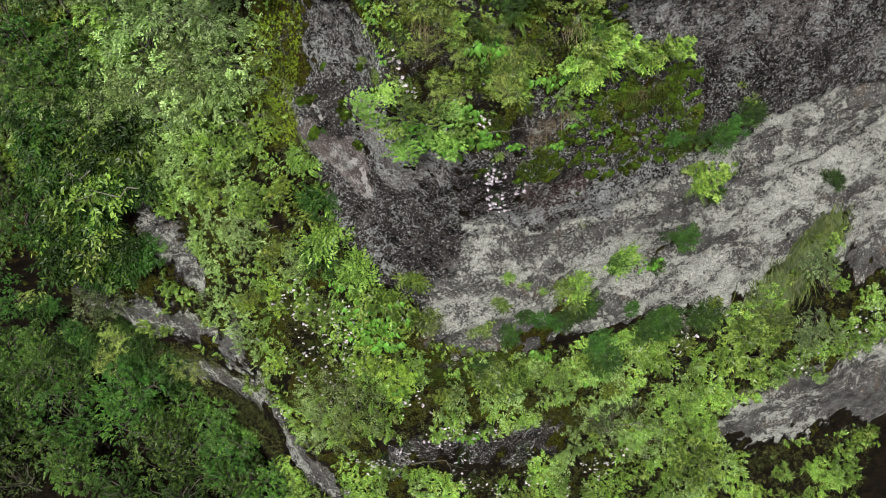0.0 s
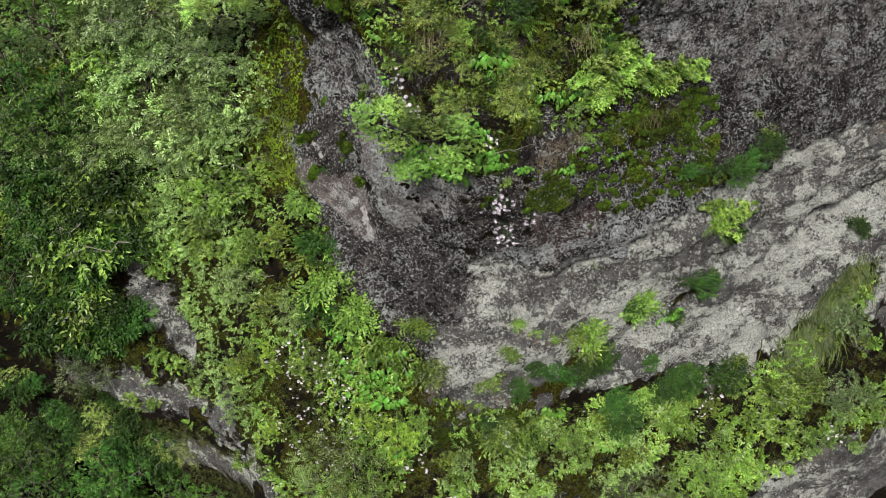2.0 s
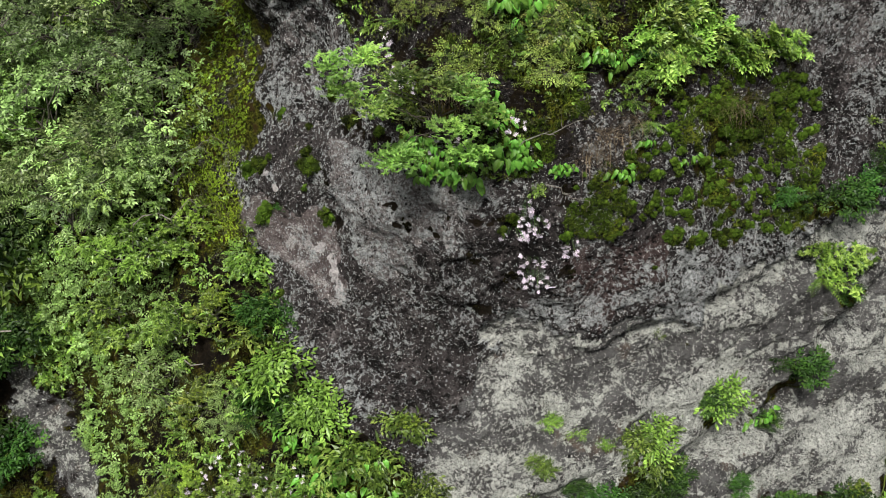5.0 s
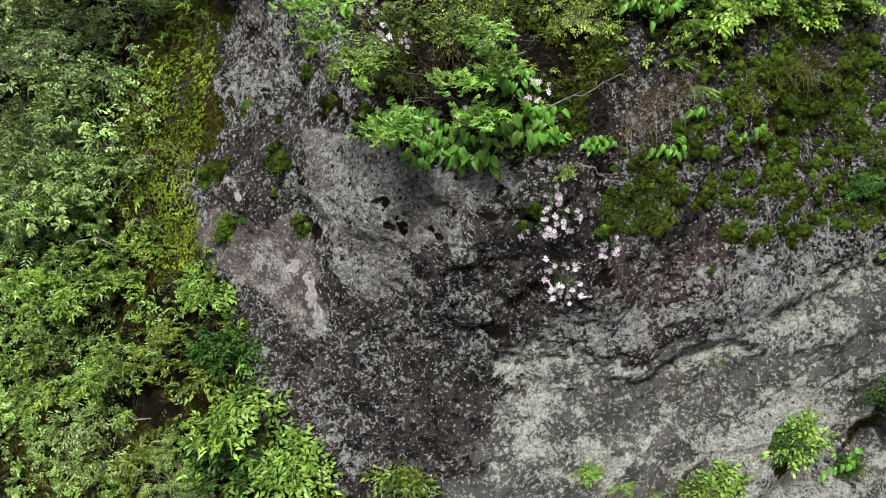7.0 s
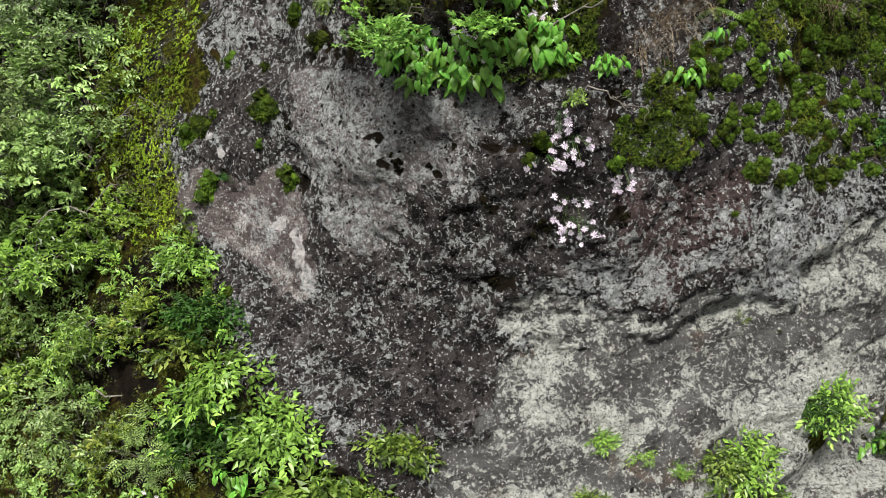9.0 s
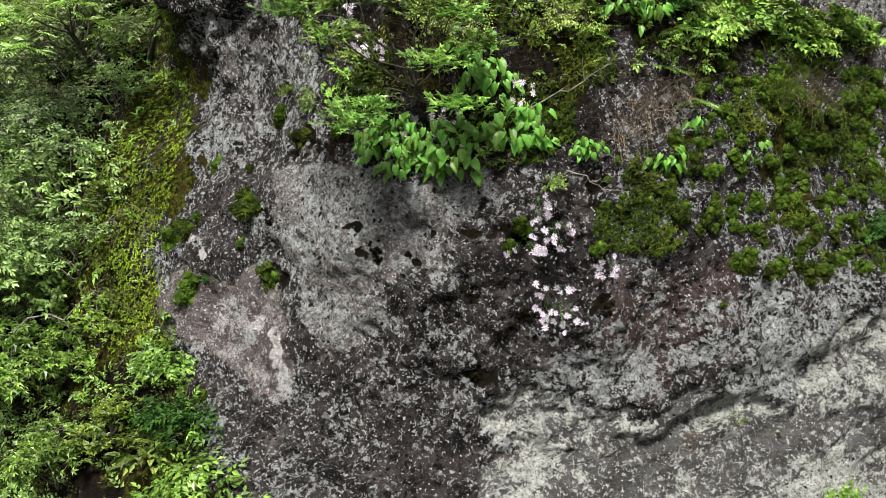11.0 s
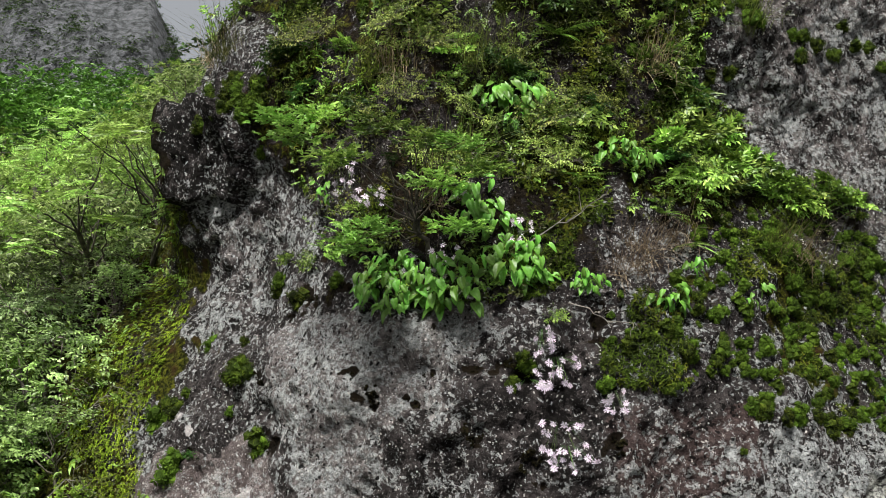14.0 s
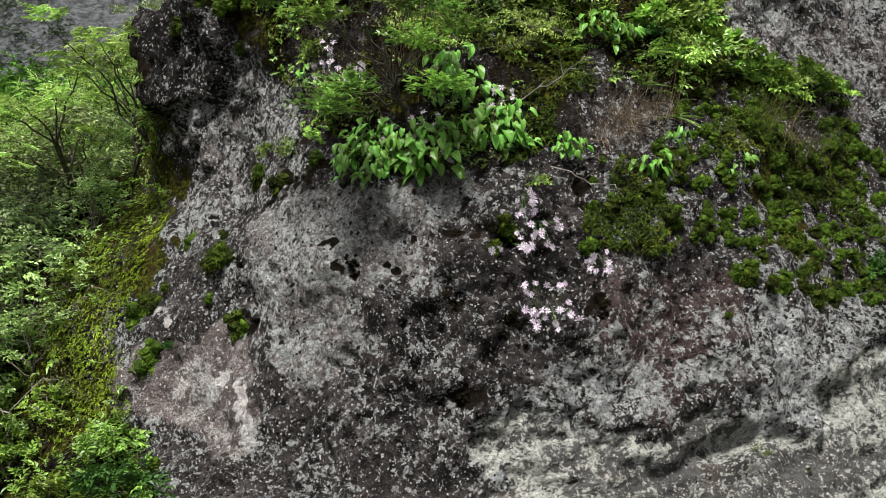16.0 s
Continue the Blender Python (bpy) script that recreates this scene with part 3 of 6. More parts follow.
def relief(x, y, z):
    """How far the stone stands out from the large shape, in metres, and its surface flags."""
    face = soft(FACE, x, z, 0.1, 3)
    ledge = soft(LEDGE, x, z, 0.12, 5)
    bank = soft(MOSS_BANK, x, z, 0.14, 7)
    grey = soft(GREY, x, z, 0.07, 9) * (1 - soft(LEDGE, x, z, 0.05, 10))
    pink = soft(PINK, x, z, 0.06, 13)
    pale = soft(PALE, x, z, 0.035, 15)
    red, dark, blue = soft(RED, x, z, 0.05), soft(DARK, x, z, 0.05), soft(BLUE, x, z, 0.05)
    prow = soft(PROW, x, z, 0.08, 17)
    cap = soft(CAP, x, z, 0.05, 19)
    low = np.clip(sum(soft(s, x, z, 0.12) for s in LOW_SLABS), 0, 1)
    slabs = np.clip(low + soft(RIGHT_SLAB, x, z, 0.16, 23) + 0.8 * soft(SHELF_ROCK, x, z, 0.16, 25), 0, 1)
    strip = np.clip(soft(STRIP, x, z, 0.1, 27) + soft(MOSS_SHELF, x, z, 0.08), 0, 1)
    bare = np.clip(face * (1 - ledge) + slabs, 0, 1)
    far = np.clip((np.abs(x) - 2) / 6, 0, 1)
    out = 0.13 * fbm(x, y, z, 0.9, 3, 0.5, 31) + 0.06 * fbm(x, y, z, 3.1, 3, 0.5, 35)
    out += 0.026 * fbm(x, y, z, 9, 4, 0.65, 39) * (0.5 + bare)
    out += 0.013 * fbm(x, y, z, 34, 2, 0.7, 43)
    # slanting bands of the pale tuff, and its ragged upper lip
    slant = z - 0.33 * x
    folds = np.abs(fbm(x * 0.5 + 0.3 * z, y, slant * 1.7, 1.9, 4, 0.55, 48))
    out += grey * (0.09 * fbm(x * 0.35, y, slant * 2.2, 1.6, 4, 0.6, 47) - 0.05 + 0.05 * (folds - 0.16))
    out += grey * 0.02 * (1 - np.abs(fbm(x * 0.6, y, slant * 2.5, 5, 3, 0.55, 51))) ** 3
    out += cap * (0.1 + 0.06 * fbm(x, y, z, 4, 3, 0.5, 55))
    # pores in the dark stone
    pores = np.clip(fbm(x, y, z, 15, 2, 0.5, 59) - 0.34, 0, 1)
    out -= (1 - grey) * bare * 0.07 * pores
    # hollows and breaks in the pale rock
    for cx, cz, rx, rz, deep in ((2.75, 15.32, 0.3, 0.13, 0.2), (3.6, 15.2, 0.4, 0.14, 0.16), (1.75, 14.72, 0.3, 0.1, 0.12), (1.2, 15.42, 0.16, 0.05, 0.09), (1.45, 14.5, 0.3, 0.07, 0.1), (0.7, 14.55, 0.3, 0.06, 0.08), (2.3, 14.75, 0.25, 0.1, 0.12)):
        d2 = ((x - cx) / rx) ** 2 + ((z - cz - 0.25 * (x - cx)) / rz) ** 2
        out -= deep * np.exp(-d2 * (1 + 0.8 * fbm(x, y, z, 6, 2, 0.5, 90)))
    # broken ribs on the prow
    ribs = 1 - np.abs(fbm(x, y, z * 0.4, 7, 3, 0.6, 63))
    out += prow * 0.05 * (ribs - 0.6)
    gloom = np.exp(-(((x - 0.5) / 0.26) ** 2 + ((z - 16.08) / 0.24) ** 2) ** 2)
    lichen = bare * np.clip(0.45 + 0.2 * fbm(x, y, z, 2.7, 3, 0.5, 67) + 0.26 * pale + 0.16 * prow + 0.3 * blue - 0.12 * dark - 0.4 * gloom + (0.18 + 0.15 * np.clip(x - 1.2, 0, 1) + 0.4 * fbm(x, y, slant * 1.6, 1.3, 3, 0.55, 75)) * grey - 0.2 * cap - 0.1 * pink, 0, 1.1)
    patchy = fbm(x, y, z, 2.6, 3, 0.55, 73)
    moss = np.clip(bank * (0.27 + 0.7 * patchy) + strip * (0.75 + 0.4 * patchy) + (0.4 + 0.5 * patchy) * ledge * (1 - bank), 0, 1)
    for cx, cz, rx, rz in ((1.3, 14.56, 0.26, 0.14), (1.0, 14.43, 0.22, 0.07), (2.28, 14.84, 0.13, 0.12), (2.5, 15.99, 0.34, 0.07), (1.74, 14.86, 0.1, 0.08), (2.62, 15.45, 0.12, 0.05)):
        moss = np.maximum(moss, 1.1 * np.exp(-((x - cx) / rx) ** 2 - ((z - cz) / rz) ** 2) + 0.4 * patchy)
    moss = np.clip(moss, 0, 1)
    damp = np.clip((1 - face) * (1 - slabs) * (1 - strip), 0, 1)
    # moss fades out low down, leaving near-black soil as the gully's painted shade
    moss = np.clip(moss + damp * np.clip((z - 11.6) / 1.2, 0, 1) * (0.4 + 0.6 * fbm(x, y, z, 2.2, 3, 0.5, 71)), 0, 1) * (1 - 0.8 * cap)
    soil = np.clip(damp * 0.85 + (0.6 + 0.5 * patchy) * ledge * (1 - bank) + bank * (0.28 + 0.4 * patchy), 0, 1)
    speck = fbm(x, y, z, 13, 3, 0.7, 79)
    # stains where dead moss has held the wet
    for cx, cz, rx, rz in DEAD_MOSS:
        soil = np.maximum(soil, np.clip(1.0 - np.hypot((x - cx) / rx, (z - cz) / rz) / 1.1 + 1.9 * speck, 0, 1))
    fresh = 0 * x
    for cx, cz, rx, rz in FRESH:
        fresh = np.maximum(fresh, np.clip(1.0 - np.hypot((x - cx) / rx, (z - cz) / rz) + 1.2 * speck, 0, 1))
    crack = soil * bare
    out -= 0.02 * crack
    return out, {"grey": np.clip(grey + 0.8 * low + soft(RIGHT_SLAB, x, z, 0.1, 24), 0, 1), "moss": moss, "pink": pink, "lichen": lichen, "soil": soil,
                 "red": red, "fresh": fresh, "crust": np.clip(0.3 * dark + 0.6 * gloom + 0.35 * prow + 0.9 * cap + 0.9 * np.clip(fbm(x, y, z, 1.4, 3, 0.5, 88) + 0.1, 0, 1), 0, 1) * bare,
                 "pale": np.clip(pale + 0.5 * prow + 0.62 * bare * np.clip((x - 1.2) * 4, 0, 1) * np.clip((z - 16.6 + 0.25 * (x - 2)) * 4, 0, 1) * np.clip(0.9 + 1.6 * fbm(x, y, slant * 1.6, 0.9, 2, 0.5, 61), 0, 1), 0, 1)}


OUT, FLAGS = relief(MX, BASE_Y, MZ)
FACE_Y = BASE_Y - OUT
nz, nx = MX.shape
idx = np.arange(nz * nx).reshape(nz, nx)
quads = np.stack([idx[:-1, :-1], idx[:-1, 1:], idx[1:, 1:], idx[1:, :-1]], -1).reshape(-1, 4)
slope_x, slope_z = np.gradient(BASE_Y, GX, axis=1), np.gradient(BASE_Y, GZ, axis=0)
steep = np.sqrt(1 + slope_x ** 2 + slope_z ** 2)
SKIN = np.stack([MX + OUT * slope_x / steep, BASE_Y - OUT / steep, MZ + OUT * slope_z / steep], -1)
FACE_Y = BASE_Y - OUT * np.minimum(steep, 2.0)
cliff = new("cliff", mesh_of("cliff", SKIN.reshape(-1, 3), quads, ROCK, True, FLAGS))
tagged(cliff, "steep weathered tuff cliff with dark lichened stone and pale grey bands", "cliff", kind="structure")


def face_y(x, z):
    """The depth of the finished cliff at x and height z."""
    x, z = np.asarray(x, float), np.asarray(z, float)
    i = np.clip(np.searchsorted(GZ, z) - 1, 0, nz - 2)
    j = np.clip(np.searchsorted(GX, x) - 1, 0, nx - 2)
    fz = np.clip((z - GZ[i]) / (GZ[i + 1] - GZ[i]), 0, 1)
    fx = np.clip((x - GX[j]) / (GX[j + 1] - GX[j]), 0, 1)
    return ((FACE_Y[i, j] * (1 - fx) + FACE_Y[i, j + 1] * fx) * (1 - fz) + (FACE_Y[i + 1, j] * (1 - fx) + FACE_Y[i + 1, j + 1] * fx) * fz)


def slope_height(x, y):
    """The height at which the slope reaches depth y at x."""
    cols = np.clip(np.searchsorted(GX, x), 0, nx - 1)
    return np.array([np.interp(yy, np.maximum.accumulate(BASE_Y[:, c]), GZ) for c, yy in zip(cols, y)])


def on_face(x, z, out=0.0):
    return Vector((x, float(face_y(x, z)) - out, z))


def face_normal(x, z):
    e = 0.05
    dx = (smooth_face(x + e, z) - smooth_face(x - e, z)) / (2 * e)
    dz = (smooth_face(x, z + e) - smooth_face(x, z - e)) / (2 * e)
    nrm = np.stack([dx, -np.ones_like(dx), dz], -1)
    return nrm / np.linalg.norm(nrm, axis=-1, keepdims=True)


# ---- ground far below and the hill across the gully ----
def ground_sheet():
    r = np.array([0, 6, 14, 30, 70, 160, 400, 1200])
    a = np.linspace(0, 2 * math.pi, 49)[:-1]
    v = [(0, 0, 6.5)] + [(R * math.cos(t), R * math.sin(t), 6.5 + 0.25 * math.sin(3 * t + R)) for R in r[1:] for t in a]
    tri = [(0, 1 + k, 1 + (k + 1) % 48) for k in range(48)]
    for i in range(len(r) - 2):
        for k in range(48):
            a0, a1 = 1 + i * 48 + k, 1 + i * 48 + (k + 1) % 48
            tri += [(a0, a0 + 48, a1 + 48), (a0, a1 + 48, a1)]
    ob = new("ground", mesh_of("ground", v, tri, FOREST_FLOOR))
    return tagged(ob, "valley floor covered with leaf litter, coloured near black for shade under the trees", "ground", kind="structure")


ground_sheet()


def far_hill():
    gx, gy = np.meshgrid(np.linspace(-75, 25, 260), np.linspace(46, 110, 120))
    az = np.degrees(np.arctan2(gx, gy))
    rise = np.clip((gy - 46) / 20, 0, 1)
    crest = 22.5 - 9 * np.clip((-az - 21.5) / 9, 0, 2) - 9 * np.clip((az + 15.3) / 3, 0, 1.4)
    crags = 1 - np.abs(fbm(gx, gy, 0 * gx, 0.22, 4, 0.6, 83))
    z = 12 + rise ** 0.8 * crest * (1 + 0.05 * fbm(gx, gy, 0 * gx, 0.12, 4, 0.6, 81)) + 1.2 * fbm(gx, gy, 0 * gx, 0.3, 5, 0.65, 85) + 1.5 * crags * rise
    n_y, n_x = gx.shape
    ii = np.arange(n_y * n_x).reshape(n_y, n_x)
    q = np.stack([ii[:-1, :-1], ii[:-1, 1:], ii[1:, 1:], ii[1:, :-1]], -1).reshape(-1, 4)
    ob = new("far_hill", mesh_of("far_hill", np.stack([gx, gy, z], -1).reshape(-1, 3), q, HILL_ROCK, True))
    return tagged(ob, "distant grey craggy hill with scrub under an overcast sky", "hill", kind="structure"), (gx, gy, z)


hill, HILL = far_hill()


# ---- tools for plants ----
def leaf_shape(length, width, fold=0.18, curl=0.15, widest=0.42):
    v = np.array([(0, 0, 0), (-width / 2, widest * length, fold * width), (width / 2, widest * length, fold * width), (0, length, -curl * length)])
    return v, np.array([(0, 3, 1), (0, 2, 3)])


def turn_matrix(rx, ry, rz):
    return np.array(Euler((rx, ry, rz)).to_matrix())


def gather(pieces):
    """Joins (verts, faces) pieces into one pair."""
    vs, fs, k = [], [], 0
    for v, f in pieces:
        vs.append(v)
        fs.append(np.asarray(f) + k)
        k += len(v)
    return np.concatenate(vs), np.concatenate(fs)


def spread_out(shape, pos, along, up, size):
    """Copies of a shape (its y axis along, its z axis up) at many places."""
    v, f = shape
    along = along / np.linalg.norm(along, axis=1, keepdims=True)
    side = np.cross(along, up)
    side /= np.linalg.norm(side, axis=1, keepdims=True) + 1e-9
    top = np.cross(side, along)
    out = pos[:, None] + size[:, None, None] * (v[None, :, :1] * side[:, None] + v[None, :, 1:2] * along[:, None] + v[None, :, 2:] * top[:, None])
    k = np.arange(len(pos))[:, None, None] * len(v)
    return out.reshape(-1, 3), (f[None] + k).reshape(-1, 3)


def broad_spray(rng, leaf, width, count=8, twig=1.6):
    """A twig's leaves, alternate, with one at the tip."""
    pieces = []
    for k in range(count):
        s = k / (count - 1)
        L = leaf * rng.uniform(0.7, 1.1)
        v, f = leaf_shape(L, L * width, rng.uniform(0.1, 0.3), rng.uniform(0.05, 0.35))
        yaw = 0 if k == count - 1 else (1 if k % 2 else -1) * rng.uniform(0.6, 1.25)
        m = turn_matrix(rng.uniform(-0.5, 0.25), rng.uniform(-0.4, 0.4), yaw)
        pieces.append((v @ m.T + np.array([0, s * twig * leaf, rng.uniform(-0.1, 0.1) * leaf]), f))
    return gather(pieces)


def rosette_spray(rng, leaf, width, count=7):
    """Leaves standing round a tip like a star."""
    pieces = []
    for k in range(count):
        L = leaf * rng.uniform(0.75, 1.1)
        v, f = leaf_shape(L, L * width, 0.2, rng.uniform(0.1, 0.4))
        m = turn_matrix(0, 0, 2 * math.pi * k / count + rng.uniform(-0.3, 0.3)) @ turn_matrix(rng.uniform(-0.25, 0.5), 0, 0)
        pieces.append((v @ m.T, f))
    return gather(pieces)


def pinnate_spray(rng, leaf, width, pairs=7, step=0.42, droop=0.5):
    """A feathered frond of leaflet pairs on a drooping midrib."""
    pieces = []
    for k in range(pairs):
        s = (k + 0.6) / pairs
        y, z = s * pairs * step * leaf, -droop * s * s * pairs * step * leaf * 0.5
        L = leaf * (0.55 + 0.9 * math.sin(math.pi * min(1, 0.2 + 0.75 * s))) * rng.uniform(0.85, 1.1) * 0.7
        for side in (-1, 1):
            v, f = leaf_shape(L, L * width, 0.12, 0.2)
            m = turn_matrix(-0.3 * s, 0.15 * side, side * -1.15)
            pieces.append((v @ m.T + np.array([0, y, z]), f))
    v, f = leaf_shape(leaf * 0.5, leaf * 0.5 * width)
    pieces.append((v + np.array([0, pairs * step * leaf, -droop * pairs * step * leaf * 0.5]), f))
    return gather(pieces)


def tube(points, r0, r1, sides=5):
    """A tapered stem along a line of points."""
    P = np.array(points, float)
    d = np.gradient(P, axis=0)
    d /= np.linalg.norm(d, axis=1, keepdims=True) + 1e-9
    ref = np.where(np.abs(d[:, 2:]) < 0.9, np.array([[0, 0, 1.0]]), np.array([[1.0, 0, 0]]))
    a = np.cross(d, ref)
    a /= np.linalg.norm(a, axis=1, keepdims=True) + 1e-9
    b = np.cross(d, a)
    th = np.linspace(0, 2 * math.pi, sides + 1)[:-1]
    r = np.linspace(r0, r1, len(P))[:, None, None]
    ring = P[:, None] + r * (np.cos(th)[None, :, None] * a[:, None] + np.sin(th)[None, :, None] * b[:, None])
    f = []
    for i in range(len(P) - 1):
        for k in range(sides):
            p, q = i * sides + k, i * sides + (k + 1) % sides
            f += [(p, q, q + sides), (p, q + sides, p + sides)]
    return ring.reshape(-1, 3), np.array(f)


def bent(rng, a, b, n=6, wobble=0.08, sag=0.0):
    """A crooked line from a to b."""
    a, b = np.array(a, float), np.array(b, float)
    s = np.linspace(0, 1, n)[:, None]
    L = np.linalg.norm(b - a)
    off = rng.normal(0, wobble * L, (n, 3)) * (s * (1 - s) * 4) ** 0.5
    off[0] = off[-1] = 0
    return a + (b - a) * s + off * 0.5 + np.array([0, 0, sag * L]) * (s * (1 - s) * 4)


def unit_rows(rng, n):
    v = rng.normal(0, 1, (n, 3))
    return v / np.linalg.norm(v, axis=1, keepdims=True)


def shrub_shapes(seed, spray, radius, height, lobes, sprays, flat=0.6, stem=0.02, lean=(0, 0), open_stems=0.08):
    """Branches and foliage of a shrub or tree with its foot at the origin."""
    rng = np.random.default_rng(seed)
    foot = np.zeros(3)
    heart = np.array([lean[0], lean[1], height * 0.45])
    wood = [tube(bent(rng, foot - np.array([0, 0, 0.12]), heart, 6, 0.1), stem, stem * 0.6, 6)]
    pos, along, up, size = [], [], [], []
    for k in range(lobes):
        t = 2 * math.pi * (k + rng.uniform(-0.3, 0.3)) / lobes
        rr = radius * (0.15 if k == 0 else rng.uniform(0.4, 0.72))
        c = np.array([lean[0] + rr * math.cos(t), lean[1] + rr * math.sin(t), height * (0.95 if k == 0 else rng.uniform(0.55, 0.9))])
        lr = radius * rng.uniform(0.28, 0.44)
        wood.append(tube(bent(rng, heart * rng.uniform(0.5, 1), c, 5, 0.12), stem * 0.5, stem * 0.2, 4))
        m = max(4, sprays // lobes)
        d = unit_rows(rng, m)
        d[:, 2] = np.abs(d[:, 2]) * 1.1 - 0.42
        d /= np.linalg.norm(d, axis=1, keepdims=True)
        p = c + d * lr * rng.uniform(0.55, 1.0, (m, 1)) * np.array([1, 1, flat])
        for j in rng.choice(m, max(1, int(m * open_stems)), replace=False):
            wood.append(tube(bent(rng, c, p[j], 3, 0.12), stem * 0.17, stem * 0.06, 3))
        pos.append(p)
        along.append(d * np.array([1, 1, 0.35]) + rng.normal(0, 0.35, (m, 3)) * np.array([1, 1, 0.4]))
        up.append(np.array([0, 0, 0.75]) + d * 0.9 + rng.normal(0, 0.25, (m, 3)))
        size.append(rng.uniform(0.7, 1.2, m))
    leaves = spread_out(spray, np.concatenate(pos), np.concatenate(along), np.concatenate(up), np.concatenate(size))
    return gather(wood), leaves


def plant_kind(name, label, category, group, seed, spray, leaf_mat, **shape):
    """A shrub or tree with its foot at the origin, made once; copies are set out from it."""
    wood, leaves = shrub_shapes(seed, spray, **shape)
    ob = new(name)
    tagged(ob, label, category, group)
    part("trunk", mesh_of("trunk", *wood, BARK, True), ob, "grey-brown trunk with its limbs")
    part("crown", mesh_of("crown", *leaves, leaf_mat), ob)
    ob.matrix_world = Matrix.Translation((0, 0, -50))
    return ob


USED = set()


def set_out(ob, where, turn=0.0, size=1.0, tilt=(0.0, 0.0)):
    """Sets the made plant itself at its first place, then copies of it."""
    m = Matrix.Translation(where) @ Euler((tilt[0], tilt[1], turn)).to_matrix().to_4x4()
    if ob.name not in USED:
        USED.add(ob.name)
        ob.matrix_world = m @ Matrix.Diagonal((size, size, size, 1))
        return ob
    twin = copy_thing(ob, m)
    twin.scale = (size, size, size)
    return twin


R = np.random.default_rng(5)
SP_BROAD = broad_spray(R, 0.06, 0.5)
SP_SMALL = broad_spray(R, 0.034, 0.55, 7, 2.0)
SP_BROAD_MINI = broad_spray(R, 0.042, 0.5, 6)
SP_TINY = broad_spray(R, 0.02, 0.5, 6, 2.4)
SP_FINE = pinnate_spray(R, 0.036, 0.3, 6, 0.55)
SP_PINN = pinnate_spray(R, 0.055, 0.38, 7)
SP_STAR = rosette_spray(R, 0.065, 0.42)
SP_STAR_BIG = rosette_spray(R, 0.1, 0.45, 6)
SP_STAR_MED = rosette_spray(R, 0.047, 0.45, 6)
SP_STAR_SMALL = rosette_spray(R, 0.035, 0.5, 6)

